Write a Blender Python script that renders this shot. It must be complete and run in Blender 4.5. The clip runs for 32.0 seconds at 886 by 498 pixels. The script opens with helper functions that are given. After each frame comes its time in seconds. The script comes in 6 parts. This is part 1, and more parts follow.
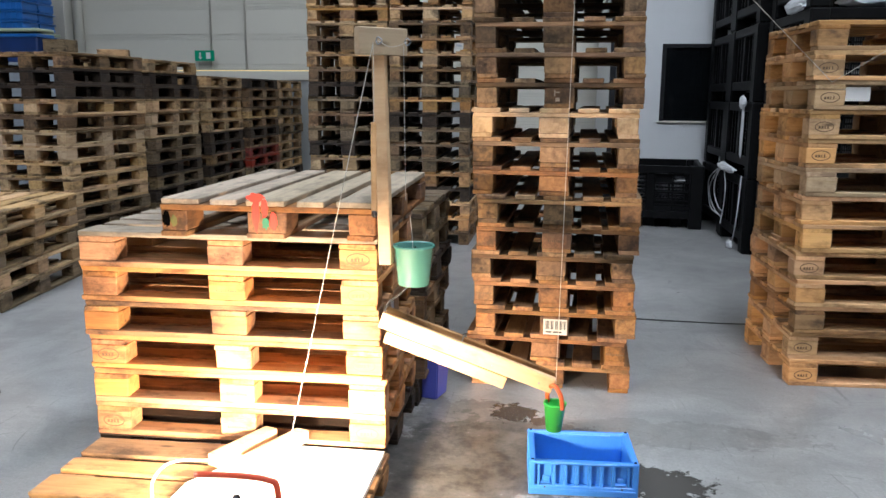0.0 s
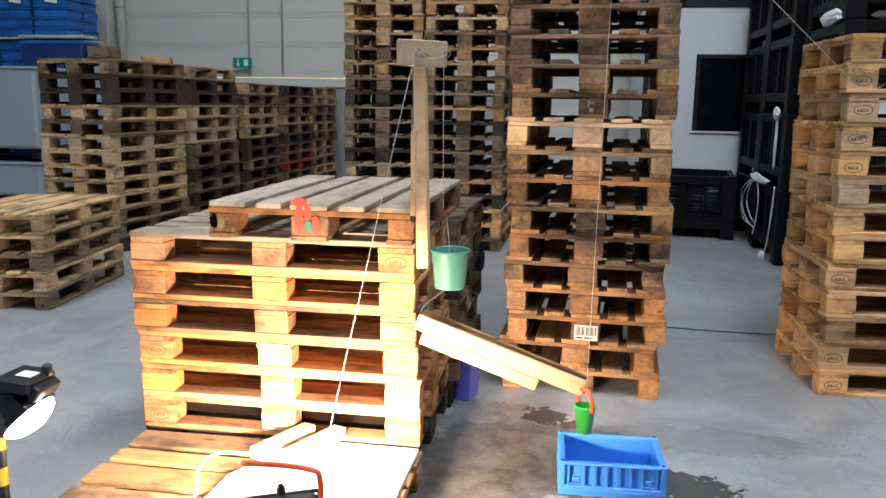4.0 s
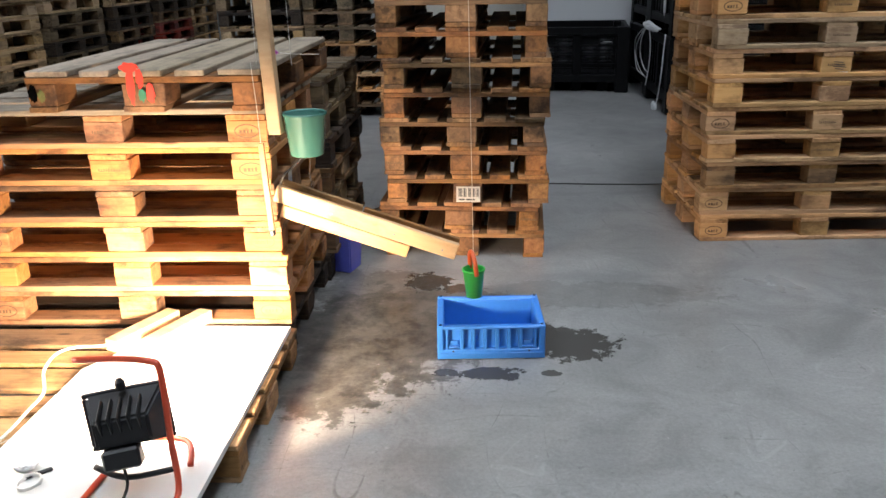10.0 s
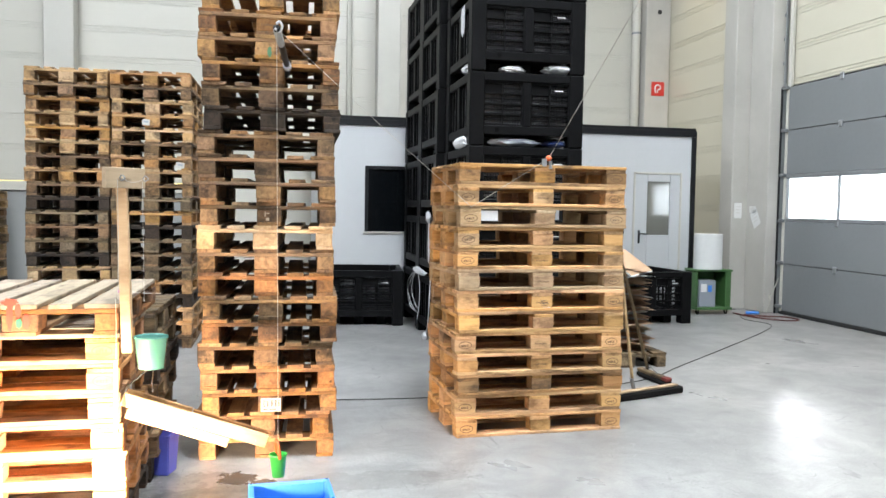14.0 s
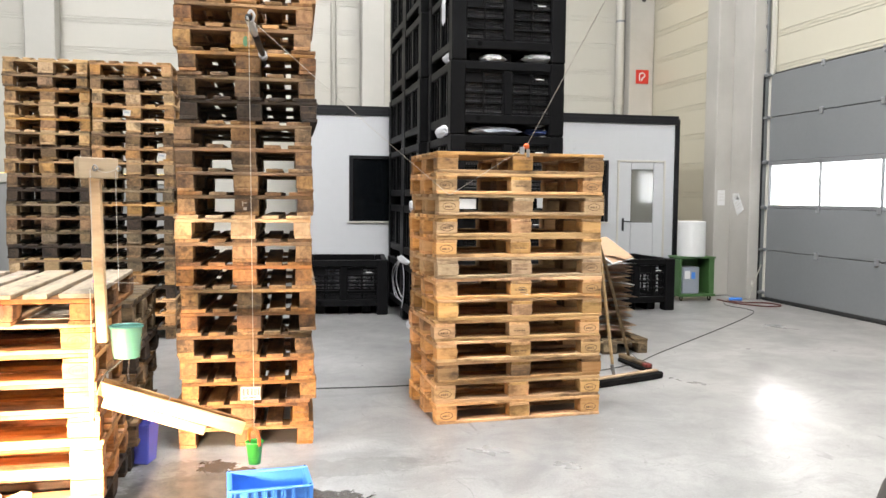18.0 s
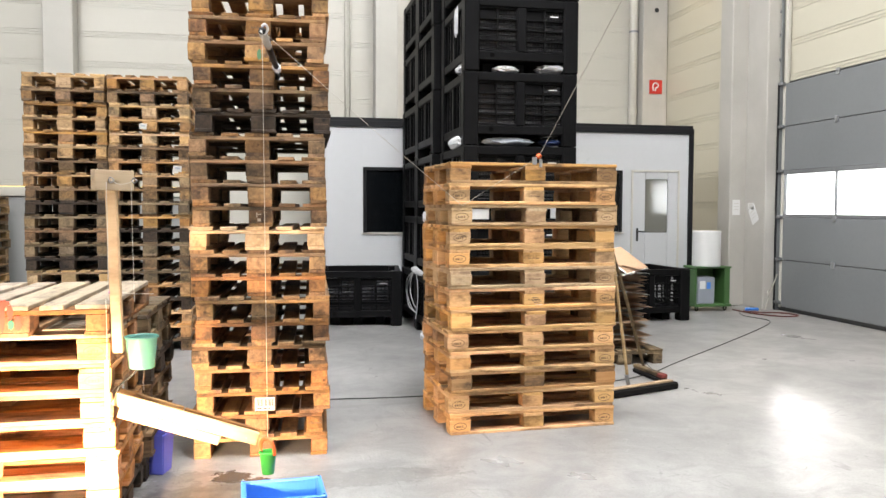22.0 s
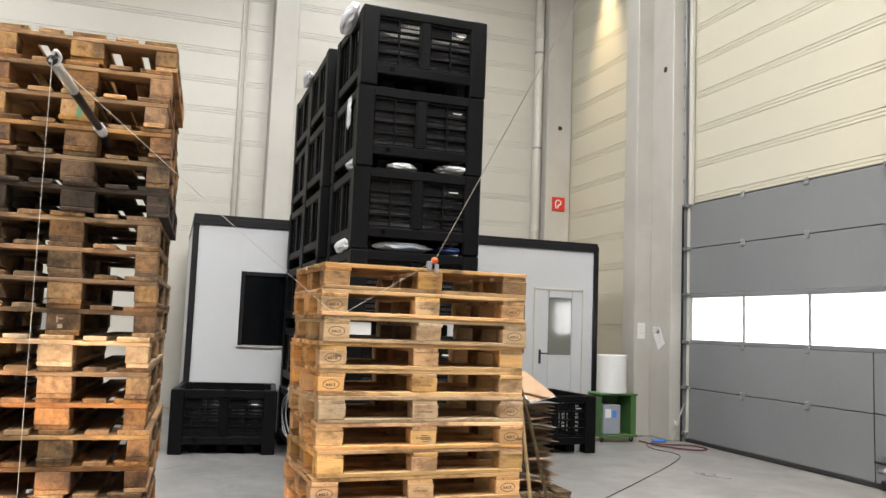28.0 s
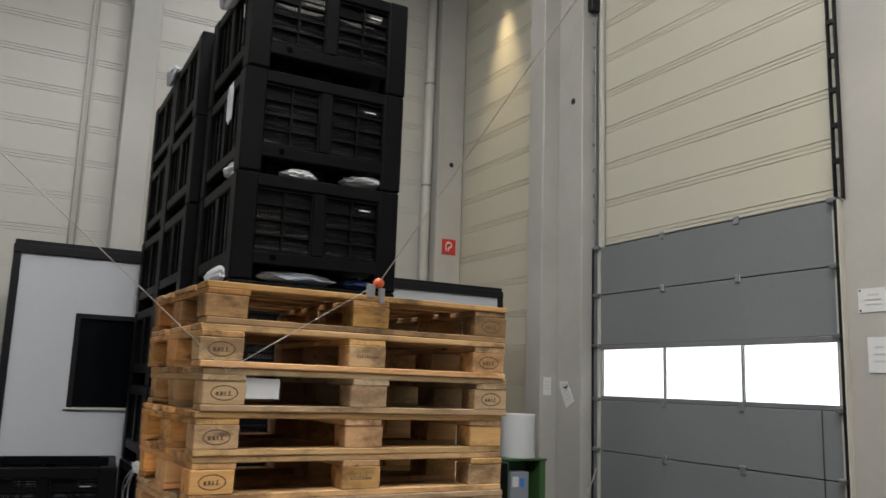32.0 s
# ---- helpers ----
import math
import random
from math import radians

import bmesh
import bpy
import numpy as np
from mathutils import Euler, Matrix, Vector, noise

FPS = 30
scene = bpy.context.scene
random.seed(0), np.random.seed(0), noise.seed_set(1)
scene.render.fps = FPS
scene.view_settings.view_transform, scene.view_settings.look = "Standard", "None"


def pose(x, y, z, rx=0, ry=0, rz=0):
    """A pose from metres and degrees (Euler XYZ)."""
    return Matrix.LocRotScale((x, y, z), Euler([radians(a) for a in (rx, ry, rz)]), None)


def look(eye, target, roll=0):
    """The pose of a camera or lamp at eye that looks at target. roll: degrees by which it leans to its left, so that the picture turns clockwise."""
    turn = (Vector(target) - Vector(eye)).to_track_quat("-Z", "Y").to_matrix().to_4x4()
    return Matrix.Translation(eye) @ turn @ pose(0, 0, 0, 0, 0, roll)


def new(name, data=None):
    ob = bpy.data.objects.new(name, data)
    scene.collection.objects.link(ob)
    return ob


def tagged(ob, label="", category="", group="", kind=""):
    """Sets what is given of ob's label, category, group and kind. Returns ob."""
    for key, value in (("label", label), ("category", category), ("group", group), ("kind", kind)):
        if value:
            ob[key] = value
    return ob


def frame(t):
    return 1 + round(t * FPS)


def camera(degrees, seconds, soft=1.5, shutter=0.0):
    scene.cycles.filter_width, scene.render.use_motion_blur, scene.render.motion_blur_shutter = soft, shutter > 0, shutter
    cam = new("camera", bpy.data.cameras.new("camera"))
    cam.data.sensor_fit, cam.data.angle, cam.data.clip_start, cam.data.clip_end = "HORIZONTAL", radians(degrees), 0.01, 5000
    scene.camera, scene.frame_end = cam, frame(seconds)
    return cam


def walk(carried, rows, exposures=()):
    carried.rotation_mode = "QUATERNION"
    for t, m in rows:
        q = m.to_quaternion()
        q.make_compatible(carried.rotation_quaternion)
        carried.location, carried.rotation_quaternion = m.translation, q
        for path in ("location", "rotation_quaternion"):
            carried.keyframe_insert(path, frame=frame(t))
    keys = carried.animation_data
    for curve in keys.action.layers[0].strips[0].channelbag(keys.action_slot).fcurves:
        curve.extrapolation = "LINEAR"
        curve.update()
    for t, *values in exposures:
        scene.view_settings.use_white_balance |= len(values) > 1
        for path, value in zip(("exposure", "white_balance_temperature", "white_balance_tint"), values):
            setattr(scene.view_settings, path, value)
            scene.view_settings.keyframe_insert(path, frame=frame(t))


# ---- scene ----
cam = camera(57.6, 32.0, soft=1.5, shutter=0.4)
PATH = [
    (0, (0.02, 0.073, 1.469), (-0.241, 2.02, 1.096), 0.4),
    (0.5, (0.004, 0.041, 1.473), (-0.254, 1.988, 1.096), 1.3),
    (1, (0.011, 0.012, 1.48), (-0.24, 1.963, 1.116), 1.8),
    (1.5, (0.017, -0.01, 1.473), (-0.256, 1.941, 1.126), 0.5),
    (2, (0.027, -0.045, 1.473), (-0.305, 1.902, 1.157), 0.0),
    (2.5, (0.012, -0.074, 1.477), (-0.34, 1.864, 1.13), 1.6),
    (3, (0.013, -0.009, 1.463), (-0.335, 1.928, 1.11), 1.0),
    (3.5, (0.01, -0.019, 1.478), (-0.321, 1.921, 1.121), 1.0),
    (5.5, (0.018, -0.035, 1.464), (-0.334, 1.903, 1.116), 0.3),
    (6, (0.02, -0.029, 1.46), (-0.32, 1.911, 1.113), 0.3),
    (6.5, (0.021, -0.026, 1.472), (-0.324, 1.912, 1.12), 0.4),
    (7, (0.012, -0.03, 1.455), (-0.324, 1.911, 1.108), 0.3),
    (7.5, (0.016, -0.027, 1.468), (-0.318, 1.918, 1.144), 0.7),
    (8, (0.027, -0.06, 1.453), (-0.263, 1.882, 1.069), -0.1),
    (8.5, (0.079, 0.072, 1.424), (-0.139, 1.986, 0.885), -0.7),
    (9, (0.17, 0.247, 1.431), (0.027, 2.136, 0.792), 0.7),
    (9.5, (0.179, 0.266, 1.418), (0.048, 2.135, 0.72), -0.4),
    (10, (0.165, 0.173, 1.415), (0.051, 2.054, 0.745), -1.1),
    (10.5, (0.153, 0.167, 1.423), (0.056, 2.055, 0.77), 1.2),
    (11, (0.126, -0.027, 1.479), (0.222, 1.922, 1.044), 0.9),
    (11.3, (0.143, -0.207, 1.51), (0.382, 1.766, 1.292), 1.8),
    (11.5, (0.163, -0.347, 1.524), (0.47, 1.628, 1.447), 2.1),
    (12, (0.212, -0.645, 1.532), (0.568, 1.321, 1.445), 0.9),
    (12.5, (0.163, -0.815, 1.517), (0.541, 1.147, 1.422), 0.1),
    (13, (0.076, -0.855, 1.537), (0.508, 1.097, 1.47), 0.3),
    (13.5, (0.072, -0.907, 1.541), (0.497, 1.046, 1.471), 1.2),
    (14, (0.083, -0.912, 1.542), (0.491, 1.044, 1.439), 0.9),
    (14.5, (0.117, -0.934, 1.526), (0.504, 1.024, 1.391), 0.7),
    (16.5, (0.139, -0.968, 1.531), (0.509, 0.993, 1.393), 0.2),
    (17, (0.141, -0.961, 1.539), (0.546, 0.992, 1.393), 0.2),
    (17.5, (0.148, -0.958, 1.534), (0.56, 0.994, 1.387), 0.2),
    (18, (0.151, -0.957, 1.534), (0.583, 0.992, 1.406), 0.5),
    (18.5, (0.15, -0.96, 1.531), (0.587, 0.989, 1.414), 0.4),
    (19, (0.145, -0.963, 1.527), (0.577, 0.985, 1.401), 0.7),
    (19.5, (0.151, -0.976, 1.52), (0.575, 0.975, 1.405), 0.2),
    (20, (0.147, -0.966, 1.531), (0.558, 0.988, 1.412), -0.3),
    (20.5, (0.149, -0.97, 1.536), (0.569, 0.984, 1.443), 0.3),
    (21, (0.151, -0.962, 1.531), (0.576, 0.99, 1.425), 0.2),
    (21.5, (0.161, -0.979, 1.53), (0.581, 0.974, 1.435), 0.6),
    (22, (0.158, -0.97, 1.528), (0.555, 0.988, 1.428), 0.2),
    (22.5, (0.158, -0.97, 1.535), (0.558, 0.988, 1.442), 0.2),
    (23, (0.151, -0.959, 1.533), (0.535, 1.001, 1.43), 0.1),
    (23.5, (0.148, -0.936, 1.529), (0.576, 1.015, 1.413), -0.3),
    (24, (0.122, -0.905, 1.506), (0.69, 1.008, 1.378), -0.2),
    (24.5, (0.156, -0.783, 1.493), (0.702, 1.139, 1.393), -0.7),
    (26.5, (0.33, -0.369, 1.52), (0.954, 1.531, 1.574), 0.9),
    (27, (0.364, -0.212, 1.536), (1.008, 1.677, 1.666), 0.5),
    (27.5, (0.45, -0.101, 1.528), (1.074, 1.79, 1.721), 1.6),
    (28, (0.508, 0.009, 1.522), (1.137, 1.898, 1.712), 2.2),
    (28.5, (0.499, 0.262, 1.531), (1.124, 2.147, 1.767), 0.6),
    (29, (0.433, 0.449, 1.528), (1.107, 2.311, 1.813), 1.5),
    (29.5, (0.49, 0.627, 1.516), (1.176, 2.481, 1.818), 1.4),
    (30, (0.558, 0.832, 1.511), (1.249, 2.691, 1.771), 0.6),
    (30.5, (0.565, 0.985, 1.49), (1.333, 2.813, 1.751), 0.5),
    (31, (0.607, 1.329, 1.518), (1.475, 3.102, 1.838), 0.6),
    (31.5, (0.631, 1.46, 1.508), (1.514, 3.222, 1.849), 1.5),
    (32, (0.696, 1.596, 1.523), (1.632, 3.332, 1.857), 2.0),
]
EXPOSURES = [(0, -0.09, 6000, 10), (7.8, -0.08, 6000, 10), (8.8, -0.64, 6100, 10), (10.6, -0.70, 6100, 10), (11.05, -0.70, 6000, 10), (11.8, 0.58, 5750, 4), (13, 0.86, 6100, 7), (14, 0.89, 6350, 9), (17, 0.92, 6900, 13), (24, 0.9, 6950, 13), (27, 0.78, 7150, 13), (29, 0.65, 7100, 13), (31, 0.20, 7000, 12), (32, -0.32, 6900, 12)]
walk(cam, [(t, look(eye, target, roll)) for t, eye, target, roll in PATH], EXPOSURES)


# ---------------------------------------------------------------- helpers of the scene
def box(bm, sx, sy, sz, at=(0, 0, 0), turn=None, bevel=0.0):
    """A box of that size centred at a place, with its edges taken off."""
    m = Matrix.Translation(at) @ (turn.to_4x4() if turn else Matrix()) @ Matrix.Diagonal((sx, sy, sz, 1))
    got = bmesh.ops.create_cube(bm, size=1, matrix=m)
    if bevel:
        edges = list({e for v in got["verts"] for e in v.link_edges})
        bmesh.ops.bevel(bm, geom=edges, offset=bevel, segments=1, affect="EDGES", profile=0.5)
    return got["verts"]


def turned(rx=0, ry=0, rz=0):
    return Euler([radians(a) for a in (rx, ry, rz)]).to_matrix()


def block(sx, sy, sz, at=(0, 0, 0), turn=None, bevel=0.003):
    bm = bmesh.new()
    box(bm, sx, sy, sz, at, turn, bevel)
    return bm


def lathe(profile, segments=24):
    """A turned body from (radius, height) pairs, open where the profile is open."""
    bm = bmesh.new()
    rings = []
    for r, z in profile:
        rings.append([bm.verts.new((r * math.cos(a), r * math.sin(a), z)) for a in (2 * math.pi * k / segments for k in range(segments))])
    for a, b in zip(rings, rings[1:]):
        for k in range(segments):
            bm.faces.new((a[k], a[(k + 1) % segments], b[(k + 1) % segments], b[k]))
    for ring, flip in ((rings[0], True), (rings[-1], False)):
        if profile[0 if flip else -1][0] < 0.02:
            bm.faces.new(ring[::-1] if flip else ring)
    bmesh.ops.recalc_face_normals(bm, faces=bm.faces)
    return bm


def tube(points, radius, sides=8, bm=None, smooth=0):
    """A round bar along a line of points; smooth: how many points to lay between two."""
    pts = [Vector(p) for p in points]
    if smooth:
        out = []
        for k in range(len(pts) - 1):
            p0, p1, p2, p3 = pts[max(k - 1, 0)], pts[k], pts[k + 1], pts[min(k + 2, len(pts) - 1)]
            for j in range(smooth):
                t = j / smooth
                out.append(0.5 * (2 * p1 + (p2 - p0) * t + (2 * p0 - 5 * p1 + 4 * p2 - p3) * t * t + (3 * p1 - p0 - 3 * p2 + p3) * t ** 3))
        pts = out + [pts[-1]]
    bm = bm or bmesh.new()
    rings, side = [], None
    for k, p in enumerate(pts):
        along = (pts[min(k + 1, len(pts) - 1)] - pts[max(k - 1, 0)]).normalized()
        if side is None:
            side = along.orthogonal().normalized()
        side = (side - along * side.dot(along)).normalized()
        up = along.cross(side)
        rings.append([bm.verts.new(p + radius * (math.cos(a) * side + math.sin(a) * up)) for a in (2 * math.pi * j / sides for j in range(sides))])
    for a, b in zip(rings, rings[1:]):
        for k in range(sides):
            bm.faces.new((a[k], a[(k + 1) % sides], b[(k + 1) % sides], b[k]))
    bm.faces.new(rings[0][::-1]), bm.faces.new(rings[-1])
    return bm


def mesh_of(name, bm, material, smooth=False):
    data = bpy.data.meshes.new(name)
    bmesh.ops.recalc_face_normals(bm, faces=bm.faces)
    bm.to_mesh(data)
    bm.free()
    data.materials.append(material)
    if smooth:
        data.polygons.foreach_set("use_smooth", [True] * len(data.polygons))
    return data


def part(name, bm, material, parent, label="", at=None, smooth=False):
    """One mesh object under a thing or under a part. bm: a bmesh or a ready mesh."""
    data = bm if isinstance(bm, bpy.types.Mesh) else mesh_of(name, bm, material, smooth)
    ob = new(name, data)
    ob.parent = parent
    if at is not None:
        ob.matrix_basis = at
    return tagged(ob, label)


def thing(name, label, category, group="", kind="", at=None):
    ob = new(name)
    ob.empty_display_size = 0.05
    if at is not None:
        ob.matrix_basis = at
    return tagged(ob, label, category, group, kind)


def solo(name, bm, material, label, category, group="", kind="", at=None, smooth=False):
    ob = new(name, mesh_of(name, bm, material, smooth))
    if at is not None:
        ob.matrix_basis = at
    return tagged(ob, label, category, group, kind)


# ---------------------------------------------------------------- materials
def nodes_of(name):
    mat = bpy.data.materials.new(name)
    mat.use_nodes = True
    tree = mat.node_tree
    return mat, tree, tree.nodes["Principled BSDF"]


def add(tree, kind, **values):
    node = tree.nodes.new(kind)
    for key, value in values.items():
        if key in node.inputs:
            node.inputs[key].default_value = value
        elif key == "operation":
            node.operation = value
        elif key == "wave_type":
            node.wave_type = value
        elif key == "bands_direction":
            node.bands_direction = value
    return node


def ramp(tree, fac, stops):
    node = tree.nodes.new("ShaderNodeValToRGB")
    while len(node.color_ramp.elements) < len(stops):
        node.color_ramp.elements.new(0.5)
    for e, (p, c) in zip(node.color_ramp.elements, stops):
        e.position, e.color = p, (*c, 1) if len(c) == 3 else c
    tree.links.new(fac, node.inputs["Fac"])
    return node


def mix(tree, fac, a, b, how="MIX"):
    node = tree.nodes.new("ShaderNodeMix")
    node.data_type, node.blend_type = "RGBA", how
    for sock, value in ((node.inputs[0], fac), (node.inputs[6], a), (node.inputs[7], b)):
        if hasattr(value, "is_linked"):
            tree.links.new(value, sock)
        else:
            sock.default_value = value if isinstance(value, (int, float)) else (*value, 1)
    return node.outputs[2]


def bump(tree, bsdf, height, strength, distance=0.002):
    node = add(tree, "ShaderNodeBump", Strength=strength, Distance=distance)
    tree.links.new(height, node.inputs["Height"])
    tree.links.new(node.outputs["Normal"], bsdf.inputs["Normal"])


def coords(tree, scale, loose=True):
    """Object coordinates, stretched, and shifted at random from piece to piece."""
    tc = add(tree, "ShaderNodeTexCoord")
    mp = add(tree, "ShaderNodeMapping")
    mp.inputs["Scale"].default_value = scale
    tree.links.new(tc.outputs["Object"], mp.inputs["Vector"])
    info = add(tree, "ShaderNodeObjectInfo")
    if loose:
        mul = add(tree, "ShaderNodeMath", operation="MULTIPLY")
        mul.inputs[1].default_value = 37.0
        tree.links.new(info.outputs["Random"], mul.inputs[0])
        comb = add(tree, "ShaderNodeCombineXYZ")
        for k in ("X", "Y", "Z"):
            tree.links.new(mul.outputs[0], comb.inputs[k])
        tree.links.new(comb.outputs[0], mp.inputs["Location"])
    return mp.outputs["Vector"], info.outputs["Random"]


ALBEDO_SCALE = 0.74          # every base colour lowered by a quarter so gaps between parts shade darker


def scaled_albedo(color):
    return tuple(c * ALBEDO_SCALE for c in color)


def wood(name, light, dark, stain, spread=0.35, rough=0.78):
    """Sawn softwood: grain along local x, knots, grime and a tone of its own for each piece."""
    mat, tree, bsdf = nodes_of(name)
    light, dark, stain = scaled_albedo(light), scaled_albedo(dark), scaled_albedo(stain)
    vec, rnd = coords(tree, (2.2, 26, 26))
    grain = add(tree, "ShaderNodeTexNoise", Scale=1.6, Detail=5.0, Roughness=0.62, Distortion=0.6)
    tree.links.new(vec, grain.inputs["Vector"])
    col = ramp(tree, grain.outputs["Fac"], [(0.28, dark), (0.72, light)]).outputs[0]
    vec2, _ = coords(tree, (3.2, 6, 6))
    grime = add(tree, "ShaderNodeTexNoise", Scale=1.0, Detail=6.0, Roughness=0.7)
    tree.links.new(vec2, grime.inputs["Vector"])
    fac = ramp(tree, grime.outputs["Fac"], [(0.49, (0, 0, 0)), (0.64, (0.85, 0.85, 0.85))]).outputs[0]
    col = mix(tree, fac, col, stain)
    vec3, _ = coords(tree, (3.5, 11, 11))
    knot = add(tree, "ShaderNodeTexVoronoi", Scale=1.0)
    tree.links.new(vec3, knot.inputs["Vector"])
    kf = ramp(tree, knot.outputs["Distance"], [(0.05, (0.75, 0.75, 0.75)), (0.14, (0, 0, 0))]).outputs[0]
    col = mix(tree, kf, col, tuple(c * 0.4 for c in stain))
    tone = add(tree, "ShaderNodeMapRange")
    tone.inputs["To Min"].default_value, tone.inputs["To Max"].default_value = 1 - spread, 1 + spread
    tree.links.new(rnd, tone.inputs["Value"])
    hsv = add(tree, "ShaderNodeHueSaturation")
    tree.links.new(tone.outputs[0], hsv.inputs["Value"])
    # a second and a third chance for each piece: how red it is and how bleached
    for factor, sock, lo, hi in ((7.31, "Hue", 0.490, 0.502), (13.7, "Saturation", 0.97, 1.19)):
        mul = add(tree, "ShaderNodeMath", operation="MULTIPLY")
        mul.inputs[1].default_value = factor
        tree.links.new(rnd, mul.inputs[0])
        part_of = add(tree, "ShaderNodeMath", operation="FRACT")
        tree.links.new(mul.outputs[0], part_of.inputs[0])
        span = add(tree, "ShaderNodeMapRange")
        span.inputs["To Min"].default_value, span.inputs["To Max"].default_value = lo, hi
        tree.links.new(part_of.outputs[0], span.inputs["Value"])
        tree.links.new(span.outputs[0], hsv.inputs[sock])
    tree.links.new(col, hsv.inputs["Color"])
    tree.links.new(hsv.outputs[0], bsdf.inputs["Base Color"])
    bsdf.inputs["Roughness"].default_value = rough
    bsdf.inputs["Specular IOR Level"].default_value = 0.3
    bump(tree, bsdf, grain.outputs["Fac"], 0.5, 0.004)
    return mat


def plain(name, color, rough=0.5, metal=0.0, vary=0.12, scale=9.0, relief=0.15, spec=0.5):
    """Paint, plastic or metal with faint wear: two scales of unevenness in tone and gloss."""
    mat, tree, bsdf = nodes_of(name)
    color = scaled_albedo(color)
    vec, _ = coords(tree, (1, 1, 1), loose=True)
    big = add(tree, "ShaderNodeTexNoise", Scale=scale * 0.25, Detail=3.0)
    fine = add(tree, "ShaderNodeTexNoise", Scale=scale * 6, Detail=4.0, Roughness=0.7)
    for n in (big, fine):
        tree.links.new(vec, n.inputs["Vector"])
    both = mix(tree, 0.4, big.outputs["Fac"], fine.outputs["Fac"])
    lo, hi = tuple(c * (1 - vary) for c in color), tuple(min(1, c * (1 + vary)) for c in color)
    tree.links.new(ramp(tree, both, [(0.3, lo), (0.7, hi)]).outputs[0], bsdf.inputs["Base Color"])
    r = add(tree, "ShaderNodeMapRange")
    r.inputs["To Min"].default_value, r.inputs["To Max"].default_value = max(rough - 0.1, 0.02), min(rough + 0.12, 1)
    tree.links.new(both, r.inputs["Value"])
    tree.links.new(r.outputs[0], bsdf.inputs["Roughness"])
    bsdf.inputs["Metallic"].default_value = metal
    bsdf.inputs["Specular IOR Level"].default_value = spec
    if relief:
        bump(tree, bsdf, fine.outputs["Fac"], relief, 0.001)
    return mat


def glow(name, color, strength):
    mat, tree, bsdf = nodes_of(name)
    bsdf.inputs["Base Color"].default_value = (*color, 1)
    bsdf.inputs["Emission Color"].default_value = (*color, 1)
    bsdf.inputs["Emission Strength"].default_value = strength
    return mat


def concrete(name, light, dark, rough, marks=True, spec=0.5, spills=()):
    """Power-floated slab: clouds, fine speckle, tyre smears and scratches, uneven gloss."""
    mat, tree, bsdf = nodes_of(name)
    light, dark = scaled_albedo(light), scaled_albedo(dark)
    vec, _ = coords(tree, (1, 1, 1), loose=False)
    cloud = add(tree, "ShaderNodeTexNoise", Scale=0.9, Detail=7.0, Roughness=0.6, Distortion=0.4)
    speck = add(tree, "ShaderNodeTexNoise", Scale=70.0, Detail=5.0, Roughness=0.85)
    for n in (cloud, speck):
        tree.links.new(vec, n.inputs["Vector"])
    col = ramp(tree, cloud.outputs["Fac"], [(0.32, dark), (0.66, light)]).outputs[0]
    mid = add(tree, "ShaderNodeTexNoise", Scale=2.6, Detail=9.0, Roughness=0.7, Distortion=1.0)
    tree.links.new(vec, mid.inputs["Vector"])
    f = ramp(tree, mid.outputs["Fac"], [(0.36, (0.68, 0.68, 0.68)), (0.55, (0, 0, 0))]).outputs[0]
    col = mix(tree, f, col, tuple(c * 0.75 for c in dark)) if marks else col
    col = mix(tree, 0.55 if marks else 0.12, col, speck.outputs["Fac"], "OVERLAY")
    if marks:
        vec2, _ = coords(tree, (0.35, 3.2, 1), loose=False)
        smear = add(tree, "ShaderNodeTexNoise", Scale=1.3, Detail=5.0, Roughness=0.65)
        tree.links.new(vec2, smear.inputs["Vector"])
        f = ramp(tree, smear.outputs["Fac"], [(0.54, (0, 0, 0)), (0.76, (0.34, 0.34, 0.34))]).outputs[0]
        col = mix(tree, f, col, tuple(c * 0.5 for c in dark))
        spots = add(tree, "ShaderNodeTexNoise", Scale=6.0, Detail=8.0, Roughness=0.75)
        tree.links.new(vec, spots.inputs["Vector"])
        f = ramp(tree, spots.outputs["Fac"], [(0.62, (0, 0, 0)), (0.69, (0.42, 0.42, 0.42))]).outputs[0]
        col = mix(tree, f, col, tuple(c * 0.45 for c in dark))
        flecks = add(tree, "ShaderNodeTexNoise", Scale=24.0, Detail=6.0, Roughness=0.7)
        tree.links.new(vec, flecks.inputs["Vector"])
        f = ramp(tree, flecks.outputs["Fac"], [(0.645, (0, 0, 0)), (0.69, (0.6, 0.6, 0.6))]).outputs[0]
        col = mix(tree, f, col, tuple(c * 0.4 for c in dark))
        f = ramp(tree, flecks.outputs["Fac"], [(0.30, (0.5, 0.5, 0.5)), (0.345, (0, 0, 0))]).outputs[0]
        col = mix(tree, f, col, tuple(c * 1.35 for c in light))
        # thin scratches: the contour of a stretched noise, broken up by another
        for turn, deep, tone in (((2.6, 0.5, 1), 0.9, 0.35), ((0.45, 2.2, 1), 0.7, 0.35), ((1.3, 1.7, 1), 0.5, 1.9)):
            vec3, _ = coords(tree, turn, loose=False)
            line = add(tree, "ShaderNodeTexNoise", Scale=1.9, Detail=1.0, Roughness=0.4, Distortion=0.3)
            tree.links.new(vec3, line.inputs["Vector"])
            f = ramp(tree, line.outputs["Fac"], [(0.494, (0, 0, 0)), (0.4985, (deep,) * 3), (0.503, (0, 0, 0))]).outputs[0]
            g = ramp(tree, mid.outputs["Fac"], [(0.50, (0, 0, 0)), (0.58, (1, 1, 1))]).outputs[0]
            col = mix(tree, mix(tree, 1.0, f, g, "MULTIPLY"), col, tuple(min(c * tone, 0.6) for c in dark))
    wet = damp = None
